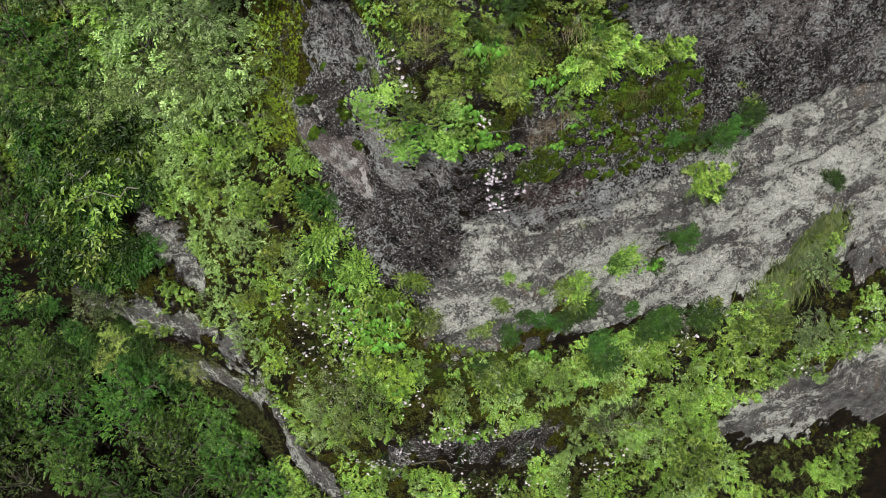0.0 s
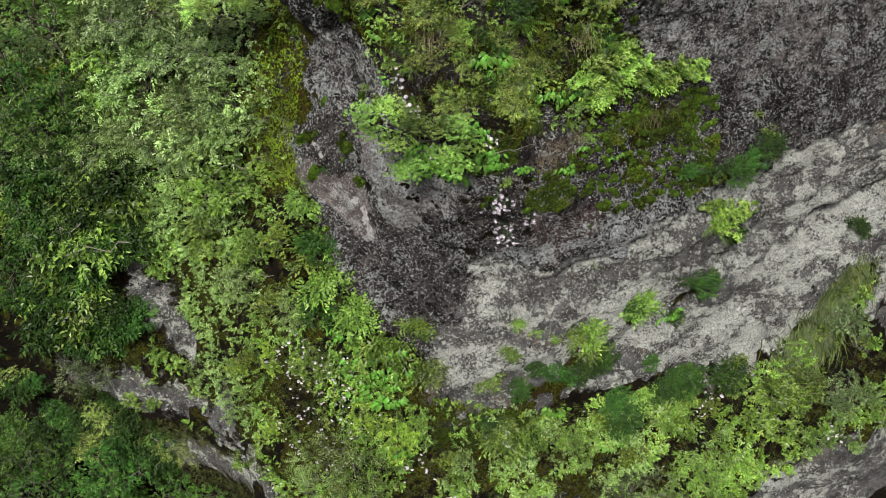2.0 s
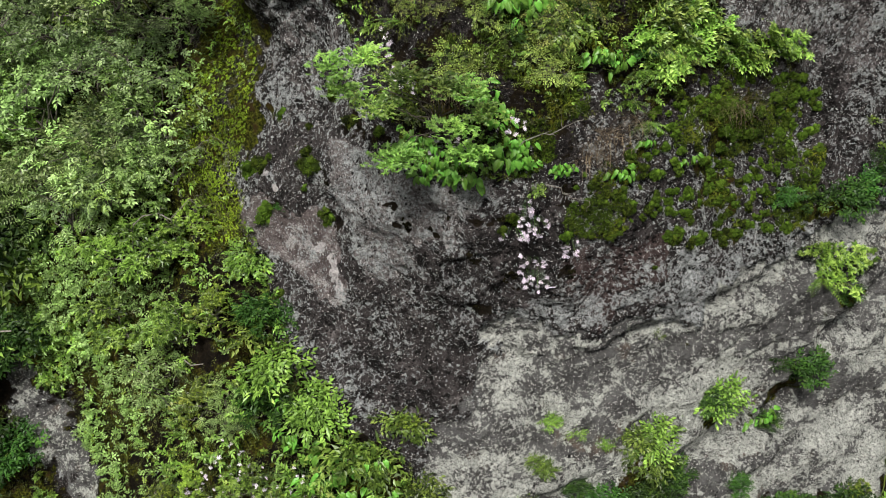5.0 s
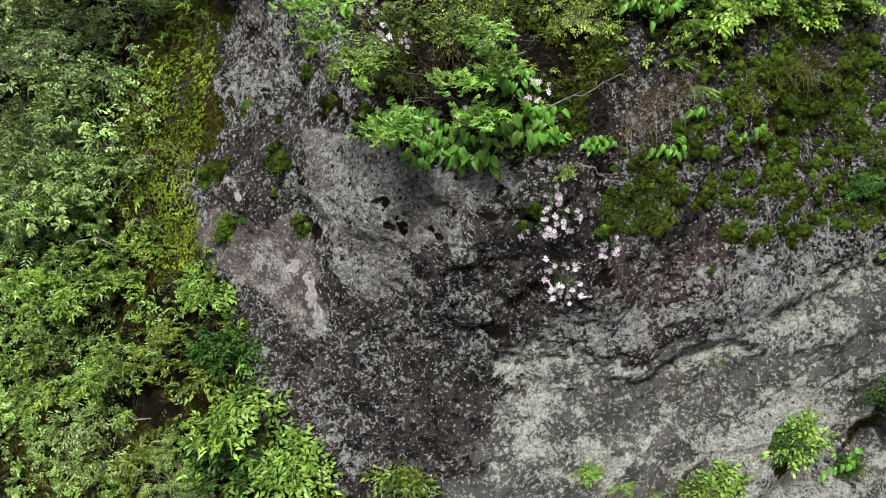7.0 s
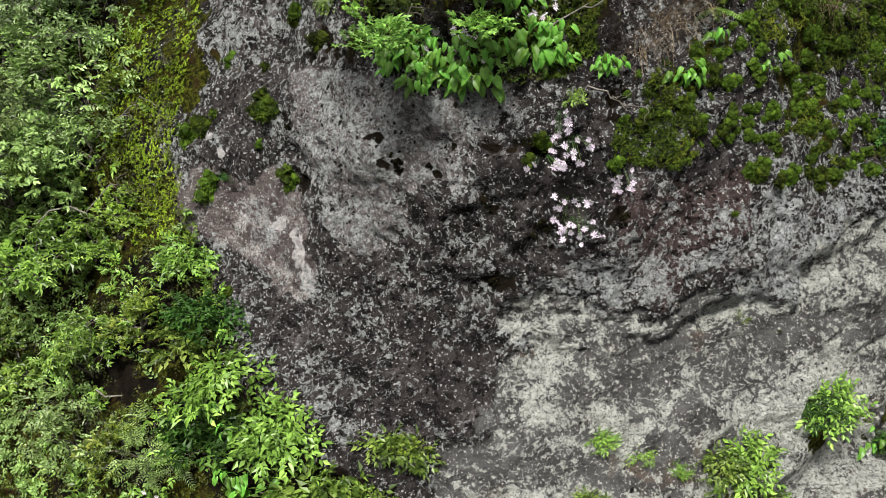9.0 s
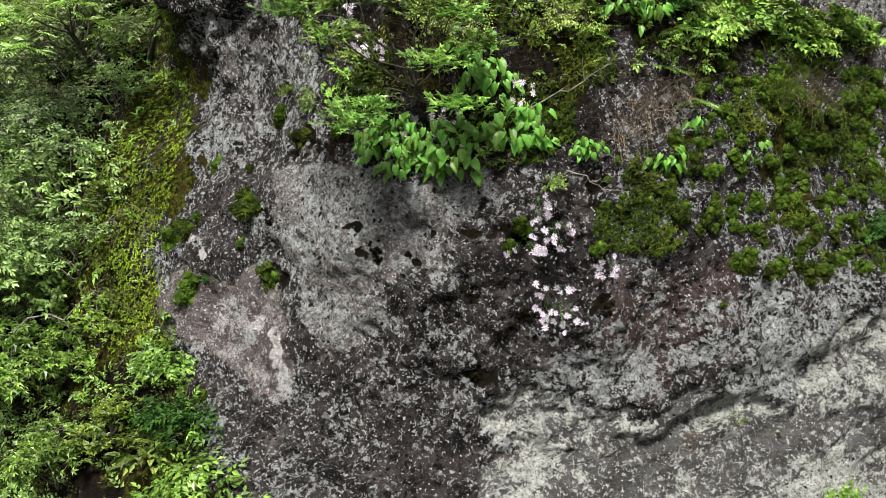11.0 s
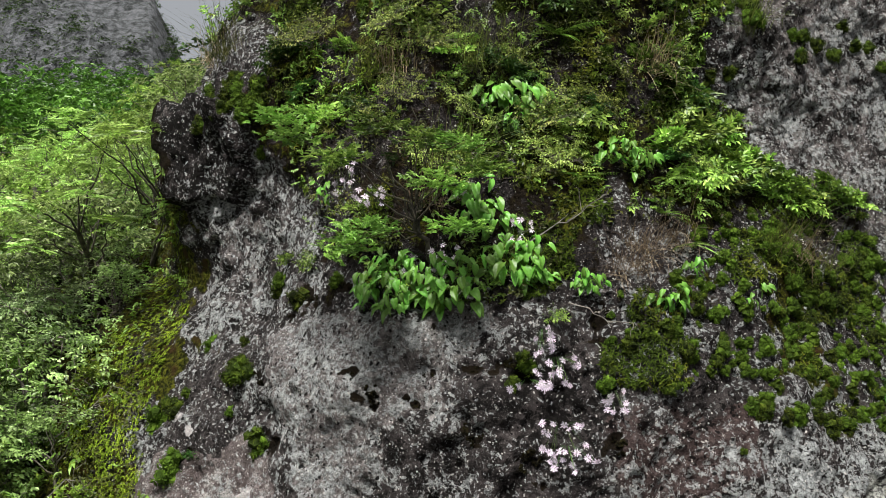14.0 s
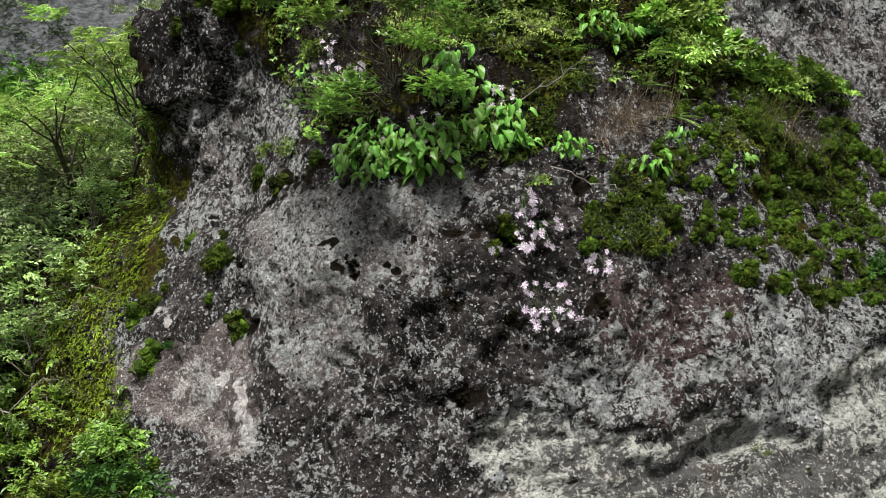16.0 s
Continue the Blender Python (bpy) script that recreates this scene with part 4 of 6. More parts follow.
# ---- kinds of shrub ----
SLOPE = "shrubs on the mossy slope"
KINDS = {
    "light": plant_kind("shrub", "light green deciduous shrub on the mossy slope", "shrub", SLOPE, 101, SP_BROAD_MINI, LEAF_LIGHT, radius=0.5, height=0.75, lobes=9, sprays=320),
    "grey": plant_kind("shrub", "grey-green twiggy shrub with fine leaves on the slope", "shrub", SLOPE, 102, SP_SMALL, LEAF_GREY, radius=0.45, height=0.6, lobes=8, sprays=260, open_stems=0.2),
    "mid": plant_kind("shrub", "fresh green broad-leaved shrub growing from the slope", "shrub", SLOPE, 103, SP_STAR_MED, LEAF_MID, radius=0.4, height=0.6, lobes=8, sprays=310),
    "yellow": plant_kind("shrub", "yellow-green young shrub with small leaves", "shrub", SLOPE, 104, SP_STAR_SMALL, LEAF_YELLOW, radius=0.28, height=0.35, lobes=7, sprays=205),
    "feather": plant_kind("shrub", "soft feathery green shrub with drooping fine leaflets", "shrub", SLOPE, 105, SP_FINE, LEAF_LIGHT, radius=0.42, height=0.5, lobes=8, sprays=190, flat=0.7),
    "small": plant_kind("bush", "small dense dark green bush rooted in a rock crevice", "bush", "bushes in the crevices", 106, SP_SMALL, LEAF_DARK, radius=0.17, height=0.2, lobes=6, sprays=130, stem=0.007),
    "bright": plant_kind("bush", "small bright green bush rooted in the rock", "bush", "bushes in the crevices", 107, SP_BROAD_MINI, LEAF_MID, radius=0.17, height=0.2, lobes=6, sprays=120, stem=0.007),
    "twiggy": plant_kind("shrub", "low twiggy shrub with sparse small leaves on the ledge", "shrub", "bushes on the ledge", 116, SP_TINY, LEAF_SCRUB, radius=0.24, height=0.28, lobes=9, sprays=210, stem=0.005, open_stems=0.9),
    "brow": plant_kind("bush", "bright green leafy bush hanging over the brow of the mossy bank", "bush", "bushes on the ledge", 118, SP_BROAD_MINI, LEAF_FERN, radius=0.2, height=0.16, lobes=8, sprays=150, flat=0.5, stem=0.006),
    "layered": plant_kind("bush", "low bush with flat layered fresh green leaves on the ledge", "bush", "bushes on the ledge", 115, SP_STAR_SMALL, LEAF_FERN, radius=0.2, height=0.17, lobes=8, sprays=150, flat=0.3, stem=0.006),
    "dark": plant_kind("tree", "dark green evergreen tree crown in the gully", "tree", "trees in the gully", 108, SP_STAR, LEAF_DARK, radius=0.85, height=2.6, lobes=13, sprays=300, flat=0.75, stem=0.05),
    "deep": plant_kind("tree", "green broad-leaved tree crown in the gully", "tree", "trees in the gully", 109, SP_BROAD, LEAF_GULLY, radius=0.8, height=2.4, lobes=13, sprays=330, flat=0.75, stem=0.05),
    "green": plant_kind("tree", "fresh green small-leaved tree crown in the gully", "tree", "trees in the gully", 117, SP_BROAD_MINI, LEAF_GULLY, radius=0.85, height=2.3, lobes=13, sprays=430, flat=0.75, stem=0.05),
    "far_light": plant_kind("tree", "light green tree standing in the wood up the slope", "tree", "trees up the slope", 112, SP_STAR_BIG, LEAF_FRESH, radius=0.95, height=1.8, lobes=10, sprays=170, stem=0.03),
    "far_green": plant_kind("tree", "mid green tree standing in the wood up the slope", "tree", "trees up the slope", 113, SP_STAR_BIG, LEAF_MID, radius=0.95, height=1.8, lobes=10, sprays=170, stem=0.03),
    "far_dark": plant_kind("tree", "dark green tree standing in the wood up the slope", "tree", "trees up the slope", 114, SP_STAR_BIG, LEAF_DARK, radius=0.95, height=1.9, lobes=10, sprays=170, stem=0.03),
    "sumac": plant_kind("tree", "light green tree with feathered compound leaves", "tree", "trees on the slope", 110, SP_PINN, LEAF_FRESH, radius=0.9, height=1.7, lobes=11, sprays=200, stem=0.024),
    "bloom": plant_kind("tree", "pale yellow-green tree with star-shaped leaf tufts", "tree", "trees on the slope", 111, SP_STAR, LEAF_FRESH, radius=0.8, height=1.5, lobes=11, sprays=310, stem=0.024),
}

def rooted(kind, x, z, size=1.0, out=0.0, lean_out=0.35, sink=0.05):
    """A plant rooted in the cliff at x and height z, leaning away from the rock."""
    nrm = face_normal(np.array(x), np.array(z))
    where = on_face(x, z, out) - Vector(nrm) * sink
    return set_out(KINDS[kind], where, R.uniform(0, 6.28), size, (lean_out * -nrm[1] + R.normal(0, 0.1), lean_out * nrm[0] + R.normal(0, 0.1)))


# single bushes on the bare rock: kind, x, height, size
for kind, x, z, size in (("small", 2.32, 14.82, 1.1), ("small", 2.22, 14.92, 0.9), ("small", 2.36, 14.93, 0.9), ("bright", 1.77, 14.87, 0.95), ("small", 1.71, 14.9, 0.7), ("bright", 1.34, 14.74, 0.95),
                         ("small", 1.48, 14.48, 0.8), ("bright", 1.18, 14.77, 0.8), ("small", 1.42, 14.43, 0.7), ("bright", 1.27, 14.6, 0.95), ("bright", 0.67, 14.93, 0.5), ("bright", 0.85, 14.9, 0.4),
                         ("bright", 0.58, 14.74, 0.55), ("small", 0.8, 14.55, 0.6), ("bright", 0.97, 14.86, 0.35), ("small", 1.0, 14.45, 0.9), ("small", 1.25, 14.42, 0.8), ("bright", 0.5, 14.5, 0.7),
                         ("small", 2.18, 14.62, 0.5), ("bright", 0.42, 14.42, 0.7), ("small", 0.7, 14.42, 0.6), ("small", 1.9, 14.4, 0.6), ("bright", 1.32, 15.37, 0.22), ("small", 3.9, 14.95, 0.7),
                         ("bright", -0.1, 14.55, 0.9), ("bright", -0.3, 14.9, 0.9), ("small", -1.12, 15.7, 0.35), ("bright", 0.18, 15.28, 0.16),
                         ("bright", -1.05, 14.95, 1.2), ("small", -1.2, 15.1, 1.1), ("bright", -0.8, 14.9, 1.1), ("small", -0.95, 14.8, 1.2), ("bright", -1.3, 14.95, 1.3), ("small", -1.15, 14.7, 1.3), ("bright", -1.35, 15.25, 0.9)):
    rooted(kind, x, z, size)
# plants crowding the foot of the pale face
for k in range(26):
    x, z = R.uniform(0.3, 3.3), R.uniform(13.85, 14.1)
    rooted(("small", "bright", "layered", "yellow", "small")[k % 5], x, z, R.uniform(0.7, 1.2) * (0.5 if k % 5 == 3 else 1.0), lean_out=0.4)
for kind, x, z, size in (("layered", 2.69, 15.52, 0.95), ("layered", 2.5, 15.6, 1.0), ("layered", 2.32, 15.66, 0.8), ("layered", 2.85, 15.42, 0.6), ("yellow", 2.63, 16.33, 0.4), ("yellow", 2.72, 16.22, 0.35),
                         ("small", 2.76, 16.12, 0.8), ("small", 2.66, 16.0, 0.9), ("small", 2.48, 15.98, 0.9), ("small", 2.3, 15.98, 0.8), ("small", 2.12, 16.04, 0.6), ("small", 2.6, 15.4, 0.6)):
    rooted(kind, x, z, size, lean_out=0.6)
# larger shrubs on the shelf under the face
for kind, x, z, size in (("feather", -1.46, 14.6, 0.6), ("feather", -0.95, 13.5, 1.15), ("feather", -1.3, 13.05, 1.1), ("yellow", -0.7, 14.0, 1.0),
                         ("yellow", -0.35, 13.95, 0.9), ("yellow", -0.2, 14.9, 0.5), ("mid", 3.2, 13.5, 1.05), ("mid", 3.45, 13.75, 0.7), ("mid", 2.85, 12.3, 1.0),
                         ("bright", 2.2, 13.7, 1.3), ("yellow", 1.9, 13.5, 0.8), ("mid", 2.5, 13.2, 0.6), ("yellow", 0.1, 13.75, 0.7), ("mid", 1.1, 13.8, 0.5),
                         ("yellow", 1.7, 12.9, 0.7), ("grey", 1.9, 13.1, 0.7), ("bright", 0.6, 13.85, 1.2), ("yellow", 2.3, 14.0, 0.55), ("bright", 1.5, 13.85, 1.3),
                         ("grey", 3.9, 14.1, 0.55), ("grey", 4.0, 13.6, 0.6), ("feather", 2.2, 12.8, 0.8), ("yellow", -1.0, 13.2, 0.8), ("bright", -0.6, 14.65, 1.4)):
    rooted(kind, x, z, size, lean_out=0.25)
# the wooded slope beside the prow
for kind, x, z, size in (("light", -2.15, 15.6, 0.9), ("light", -2.5, 15.2, 1.0), ("feather", -2.8, 14.9, 1.2), ("feather", -3.3, 14.9, 1.3), ("grey", -2.55, 15.65, 1.1),
                         ("grey", -2.9, 15.9, 1.2), ("light", -3.3, 15.9, 1.4), ("deep", -3.9, 15.5, 0.5), ("grey", -2.2, 16.0, 0.8), ("mid", -2.3, 14.85, 0.9),
                         ("mid", -1.95, 15.05, 0.6), ("mid", -1.85, 14.7, 0.7), ("light", -1.9, 15.45, 0.6), ("yellow", -1.75, 15.3, 0.7), ("yellow", -1.55, 15.0, 0.7),
                         ("mid", -2.4, 14.3, 0.8), ("light", -2.0, 14.2, 0.7), ("yellow", -1.75, 13.9, 0.8), ("deep", -4.2, 14.7, 0.5),
                         ("dark", -3.7, 14.3, 0.5), ("dark", -4.1, 14.0, 0.5), ("dark", -4.5, 15.0, 0.5), ("deep", -5.2, 13.6, 0.7),
                         ("yellow", -2.1, 13.4, 0.8), ("yellow", -1.7, 13.3, 0.7), ("mid", -3.4, 12.3, 0.7), ("grey", -4.0, 12.4, 0.9),
                         ("light", -2.3, 16.35, 0.8), ("bloom", -2.5, 16.3, 0.6), ("yellow", -1.75, 15.9, 0.6), ("light", -1.85, 16.3, 0.45), ("yellow", -1.6, 14.55, 0.8),
                         ("yellow", -1.95, 13.7, 0.7), ("mid", -1.3, 14.2, 0.6), ("light", -2.9, 15.4, 1.0), ("mid", -3.3, 15.4, 1.0)):
    rooted(kind, x, z, size, lean_out=0.2)
# trees up the slope behind the prow
for k in range(70):
    x, z = R.uniform(-6.5, -1.75), R.uniform(15.9, 17.7)
    if x > -2.1 and z > 16.9:
        continue
    rooted(("sumac", "bloom", "light", "grey", "bloom", "yellow")[k % 6], x, z, R.uniform(0.5, 0.9) * (2.0 if k % 6 == 5 else 1.0), lean_out=0.0)
# trees of the gully
for k in range(72):
    x, z = R.uniform(-7.0, -1.5), R.uniform(8.9, 10.0)
    rooted(("dark", "deep", "dark", "green", "deep")[k % 5], x, z, R.uniform(0.42, 0.7), lean_out=0.0)
# trees that climb the flank of the gully
for k in range(78):
    x, z = R.uniform(-6.6, -3.3), R.uniform(11.2, 15.3)
    if (x > -3.9 and z < 14.4) or (x > -4.6 and z < 13.5) or (x > -5.3 and z < 12.9):
        continue
    rooted(("deep", "dark", "green", "dark")[k % 4], x, z, R.uniform(0.3, 0.46), lean_out=0.3)
for k in range(46):
    x, z = R.uniform(-4.5, -3.3), R.uniform(12.9, 15.0)
    if inside(LOW_SLABS[0], np.array([x]), np.array([z]))[0] or inside(LOW_SLABS[1], np.array([x]), np.array([z - 0.1]))[0]:
        continue
    rooted(("small", "bright", "small")[k % 3], x, z, R.uniform(1.3, 2.3), lean_out=0.4)
for k in range(34):
    x, z = R.uniform(-5.2, -3.0), R.uniform(10.6, 11.9)
    rooted(("small", "small", "twiggy", "small")[k % 4], x, z, R.uniform(0.9, 1.7), lean_out=0.4)
# the wood further up the slope
for k in range(60):
    x, z = R.uniform(-12.0, -3.0), R.uniform(17.2, 19.4)
    rooted(("far_light", "far_green", "far_dark")[k % 3], max(x, -11.8), z, R.uniform(0.7, 1.15), lean_out=0.0)
# young growth filling the slope behind the prow
for k in range(125):
    x, y = R.uniform(-4.8, -1.65), 5.3 + 5.0 * R.uniform(0, 1) ** 1.4
    z = float(slope_height(np.array([x]), np.array([y]))[0])
    rooted(("yellow", "light", "grey", "yellow", "light", "feather", "bloom")[k % 7], x, z, R.uniform(0.5, 0.95) * (0.6 if k % 7 == 6 else 1), lean_out=0.1)
# low shrubs crowding the upper ledge
for k in range(84):
    x, z = R.uniform(-0.8, 1.5), R.uniform(16.95, 18.35)
    if inside(LEDGE, np.array([x]), np.array([z]))[0]:
        rooted(("twiggy", "small", "twiggy", "layered", "twiggy", "bright", "small")[k % 7], x, z, R.uniform(0.5, 0.95), lean_out=0.5)
for x, z, size in ((-0.1, 17.42, 0.8), (0.05, 17.4, 0.7), (0.5, 17.0, 0.8), (0.6, 16.95, 0.8), (0.65, 17.2, 0.8), (0.45, 16.9, 0.6), (-0.55, 16.8, 0.6), (-0.42, 16.72, 0.6), (0.0, 16.95, 0.8), (0.55, 17.2, 0.8)):
    rooted("twiggy", x, z, size, lean_out=0.5)
for x, z, size in ((-0.66, 16.58, 0.55), (-0.58, 16.6, 0.45), (-0.3, 16.68, 0.7), (-0.35, 16.78, 0.6), (-0.2, 16.7, 0.6), (0.47, 16.4, 0.35), (0.52, 16.39, 0.3), (0.44, 16.41, 0.25)):
    rooted("bright", x, z, size, lean_out=0.5)
for x, z, size in ((1.05, 17.08, 0.9), (1.15, 17.12, 1.0), (1.25, 17.05, 1.0), (1.35, 17.0, 1.0), (1.45, 16.98, 0.9), (1.58, 16.95, 0.9), (1.7, 16.93, 0.8), (1.85, 16.92, 0.9), (2.0, 16.9, 0.7), (1.2, 17.3, 0.8),
                   (1.12, 17.5, 0.7), (1.0, 17.62, 0.7), (1.3, 17.12, 1.1), (1.42, 17.06, 0.9), (0.6, 17.05, 0.6), (0.65, 17.3, 0.6), (-0.35, 16.7, 0.6), (-0.45, 16.62, 0.5), (0.98, 16.84, 0.5), (1.08, 17.33, 0.7), (1.2, 17.33, 0.6), (1.36, 17.33, 0.5), (1.41, 17.09, 0.8), (1.52, 17.01, 0.8)):
    rooted("layered", x, z, size, lean_out=0.45)


for x, z, size in ((1.07, 17.07, 0.8), (1.18, 17.0, 0.8), (1.3, 16.97, 0.9), (1.43, 16.95, 0.9), (1.55, 16.92, 0.8), (1.68, 16.9, 0.7), (1.84, 16.9, 0.6), (1.24, 17.12, 0.9), (1.41, 17.09, 0.7), (1.17, 17.3, 0.7), (1.08, 17.35, 0.6), (1.3, 17.2, 0.7)):
    rooted("brow", x, z, size, lean_out=0.55)


# ---- low herbs, one cover over all the planted ground ----
def herb_cover():
    rng = np.random.default_rng(77)
    n = 165000
    x, z = rng.uniform(-5.5, 5.2, n), rng.uniform(10.9, 18.5, n)
    x0, z0 = x, z
    bare = (inside(FACE, x, z) & ~inside(LEDGE, x, z)) | inside(LOW_SLABS[0], x, z) | inside(LOW_SLABS[1], x, z) | inside(LOW_SLABS[2], x, z) | inside(RIGHT_SLAB, x, z) | inside(SHELF_ROCK, x, z)
    patch = fbm(x, 0 * x, z, 2.4, 3, 0.5, 91)
    clump = fbm(x, 0 * x, z, 5.2, 2, 0.5, 93) + 0.35 * patch
    keep = ~bare & (clump > -0.06)
    keep &= ~((x < -3.2) & (z < 15.3) & (rng.uniform(0, 1, n) > 0.06))
    keep &= ~(inside(STRIP, x, z) & (rng.uniform(0, 1, n) > 0.05)) & ~(inside(MOSS_SHELF, x, z) & (rng.uniform(0, 1, n) > 0.2))
    keep &= ~(inside(MOSS_BANK, x, z) & (rng.uniform(0, 1, n) > 0.12))
    keep &= ~((z > 16.2) & (x < -1.7) & (rng.uniform(0, 1, n) > 0.12))
    keep &= ~((z < 12.45) & (x < -1.7))
    dense = np.where(inside(LEDGE, x, z), 0.45, np.where((x > -2.6) & (x < -0.8) & (z > 12.8) & (z < 15.5), 0.55, 0.88))
    keep &= rng.uniform(0, 1, n) < dense
    x, z, patch, clump = x[keep], z[keep], patch[keep], clump[keep]
    # low leaves over all planted ground, their dark colour standing for gap shade
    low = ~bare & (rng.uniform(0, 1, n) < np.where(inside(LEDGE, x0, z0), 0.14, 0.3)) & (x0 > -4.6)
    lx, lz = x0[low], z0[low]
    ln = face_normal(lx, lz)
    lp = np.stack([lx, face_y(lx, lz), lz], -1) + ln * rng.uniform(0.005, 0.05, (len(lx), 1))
    cover = new("undergrowth", mesh_of("undergrowth", *spread_out(SP_TINY, lp, ln * 0.5 + rng.normal(0, 0.7, ln.shape), ln + np.array([0, 0, 0.6]) + rng.normal(0, 0.3, ln.shape), rng.uniform(0.7, 1.5, len(lx))), LEAF_GAP_SHADE))
    tagged(cover, "low small-leaved ground plants, coloured dark as the shade between the taller herbs", "undergrowth", kind="stuff")
    # the flatter slope behind the prow, by ground area
    sx, sy = rng.uniform(-6, -1.6, 6500), rng.uniform(5.2, 12, 6500)
    x, z = np.concatenate([x, sx]), np.concatenate([z, slope_height(sx, sy)])
    patch, clump = np.concatenate([patch, 0 * sx]), np.concatenate([clump, rng.uniform(0, 0.6, 6500)])
    nrm = face_normal(x, z)
    pos = np.stack([x, face_y(x, z), z], -1) + nrm * ((0.02 + 0.3 * np.clip(clump, 0, 0.5)) * rng.uniform(0.2, 1.0, len(x)) * np.where(inside(LEDGE, x, z), 0.6, 1.0))[:, None]
    along = nrm * 0.8 + rng.normal(0, 0.6, nrm.shape) + np.array([0, 0, 0.1])
    up = np.array([0, 0, 0.8]) + nrm * 1.1 + rng.normal(0, 0.3, nrm.shape)
    size = rng.uniform(0.5, 1.15, len(x)) * np.where(inside(LEDGE, x, z), 0.62, np.where((z < 14.7) | (x < -1.7), 1.05, 0.9))
    which = (fbm(x, 0 * x, z, 1.3, 2, 0.5, 95) * 2.2 + rng.normal(0, 0.5, len(x)))
    for lo, hi, shape, mat, name in ((-9, -0.65, SP_SMALL, LEAF_LIGHT, "light green"), (-0.65, -0.2, SP_STAR_SMALL, LEAF_YELLOW, "yellow-green"),
                                     (-0.2, 0.55, SP_BROAD, LEAF_MID, "broad-leaved green"), (0.55, 9, SP_STAR_SMALL, LEAF_FERN, "deep green")):
        sel = (which >= lo) & (which < hi)
        sc = size[sel] * (0.6 if shape is SP_BROAD else 0.9)
        ob = new("undergrowth", mesh_of("undergrowth", *spread_out(shape, pos[sel], along[sel], up[sel], sc), mat))
        tagged(ob, "low %s herbs covering the ledges and slopes" % name, "undergrowth", kind="stuff")


herb_cover()


# ---- moss cushions ----
def moss_shape(seed):
    rng = np.random.default_rng(seed)
    tuft = gather([(v @ turn_matrix(0.5, 0, 2.1 * k).T @ turn_matrix(-1.1, 0, 0).T, f) for k in range(3) for v, f in [leaf_shape(0.2, 0.07)]])
    bm = bmesh.new()
    bmesh.ops.create_icosphere(bm, subdivisions=1, radius=1)
    core_v = np.array([v.co[:] for v in bm.verts])
    core_f = np.array([[v.index for v in f.verts] for f in bm.faces])
    bm.free()
    pieces = []
    for k in range(7):
        a, r = rng.uniform(0, 6.28), 0.75 * rng.uniform(0, 1) ** 0.5
        c = np.array([r * math.cos(a), -0.35 * (1 - r), 0.8 * r * math.sin(a)])
        s = rng.uniform(0.25, 0.42)
        pieces.append((c + core_v * s * 0.85 * (1 + 0.2 * rng.normal(0, 1, (len(core_v), 1))), core_f))
        d = unit_rows(rng, 15)
        d[:, 1] = -np.abs(d[:, 1])
        pieces.append(spread_out(tuft, c + d * s * 0.8, d + rng.normal(0, 0.3, (15, 3)), rng.normal(0, 1, (15, 3)), rng.uniform(0.9, 1.5, 15) * s * 2.2))
    return gather(pieces)


MOSS_SHAPES = [moss_shape(k) for k in (201, 202, 203)]
MOSS_MESHES = [mesh_of("moss_cushion", *shape, MOSS) for shape in MOSS_SHAPES]
DEAD_MESHES = [mesh_of("dead_moss", *moss_shape(k), MOSS_DEAD) for k in (204, 205)]


def moss_cushion(x, z, size):
    size *= 1.2
    ob = new("moss_cushion", MOSS_MESHES[int(R.integers(3))])
    ob.matrix_world = Matrix.Translation(on_face(x, z, 0.05 * size)) @ Euler((R.normal(0, 0.2), R.uniform(-3, 3), R.normal(0, 0.2))).to_matrix().to_4x4() @ Matrix.Diagonal((size, size, size, 1))
    return tagged(ob, "small rounded cushion of dark green moss on the rock", "moss", "moss cushions on the face")


for cx, cz, rx, rz in DEAD_MOSS:
    for q in range(4):
        size = R.uniform(0.35, 0.6) * min(rx, rz)
        ob = new("dead_moss", DEAD_MESHES[q % 2])
        ob.matrix_world = Matrix.Translation(on_face(cx + R.uniform(-0.6, 0.6) * rx, cz + R.uniform(-0.6, 0.6) * rz, -0.1 * size)) @ Euler((0, R.uniform(-3, 3), 0)).to_matrix().to_4x4() @ Matrix.Diagonal((size, size, size, 1))
        tagged(ob, "small clump of blackish dead moss on the face", "moss", "dead moss on the face")
for x, z, s in ((-0.92, 16.12, 0.06), (-0.86, 16.13, 0.065), (-0.91, 16.17, 0.05), (-1.31, 15.9, 0.08), (-1.26, 15.92, 0.06), (-1.1, 16.22, 0.055), (-1.18, 16.01, 0.03), (-0.78, 15.85, 0.06), (-0.75, 15.83, 0.045),
                (-1.24, 15.67, 0.075), (-1.17, 15.73, 0.05), (-0.61, 16.49, 0.055), (-0.73, 16.51, 0.04), (-0.41, 16.55, 0.05), (-0.92, 15.96, 0.025), (-0.91, 16.25, 0.03), (-1.13, 15.25, 0.06), (-0.72, 16.55, 0.045),
                (0.29, 16.17, 0.045), (0.36, 16.23, 0.06), (0.33, 16.28, 0.04), (0.65, 16.17, 0.045), (0.76, 16.31, 0.05), (0.85, 16.35, 0.04), (0.91, 16.14, 0.04), (0.94, 16.16, 0.03), (0.99, 16.29, 0.05), (1.03, 16.27, 0.04),
                (1.31, 16.19, 0.03), (1.32, 16.04, 0.05), (1.4, 16.02, 0.05), (1.48, 16.01, 0.045), (1.58, 16.0, 0.05), (1.73, 16.23, 0.04), (2.02, 16.3, 0.05), (1.21, 15.9, 0.02), (1.66, 15.98, 0.05), (1.8, 15.98, 0.05), (1.95, 15.95, 0.06)):
    moss_cushion(x, z, s * (1.3 if x < -0.5 else 1.0))
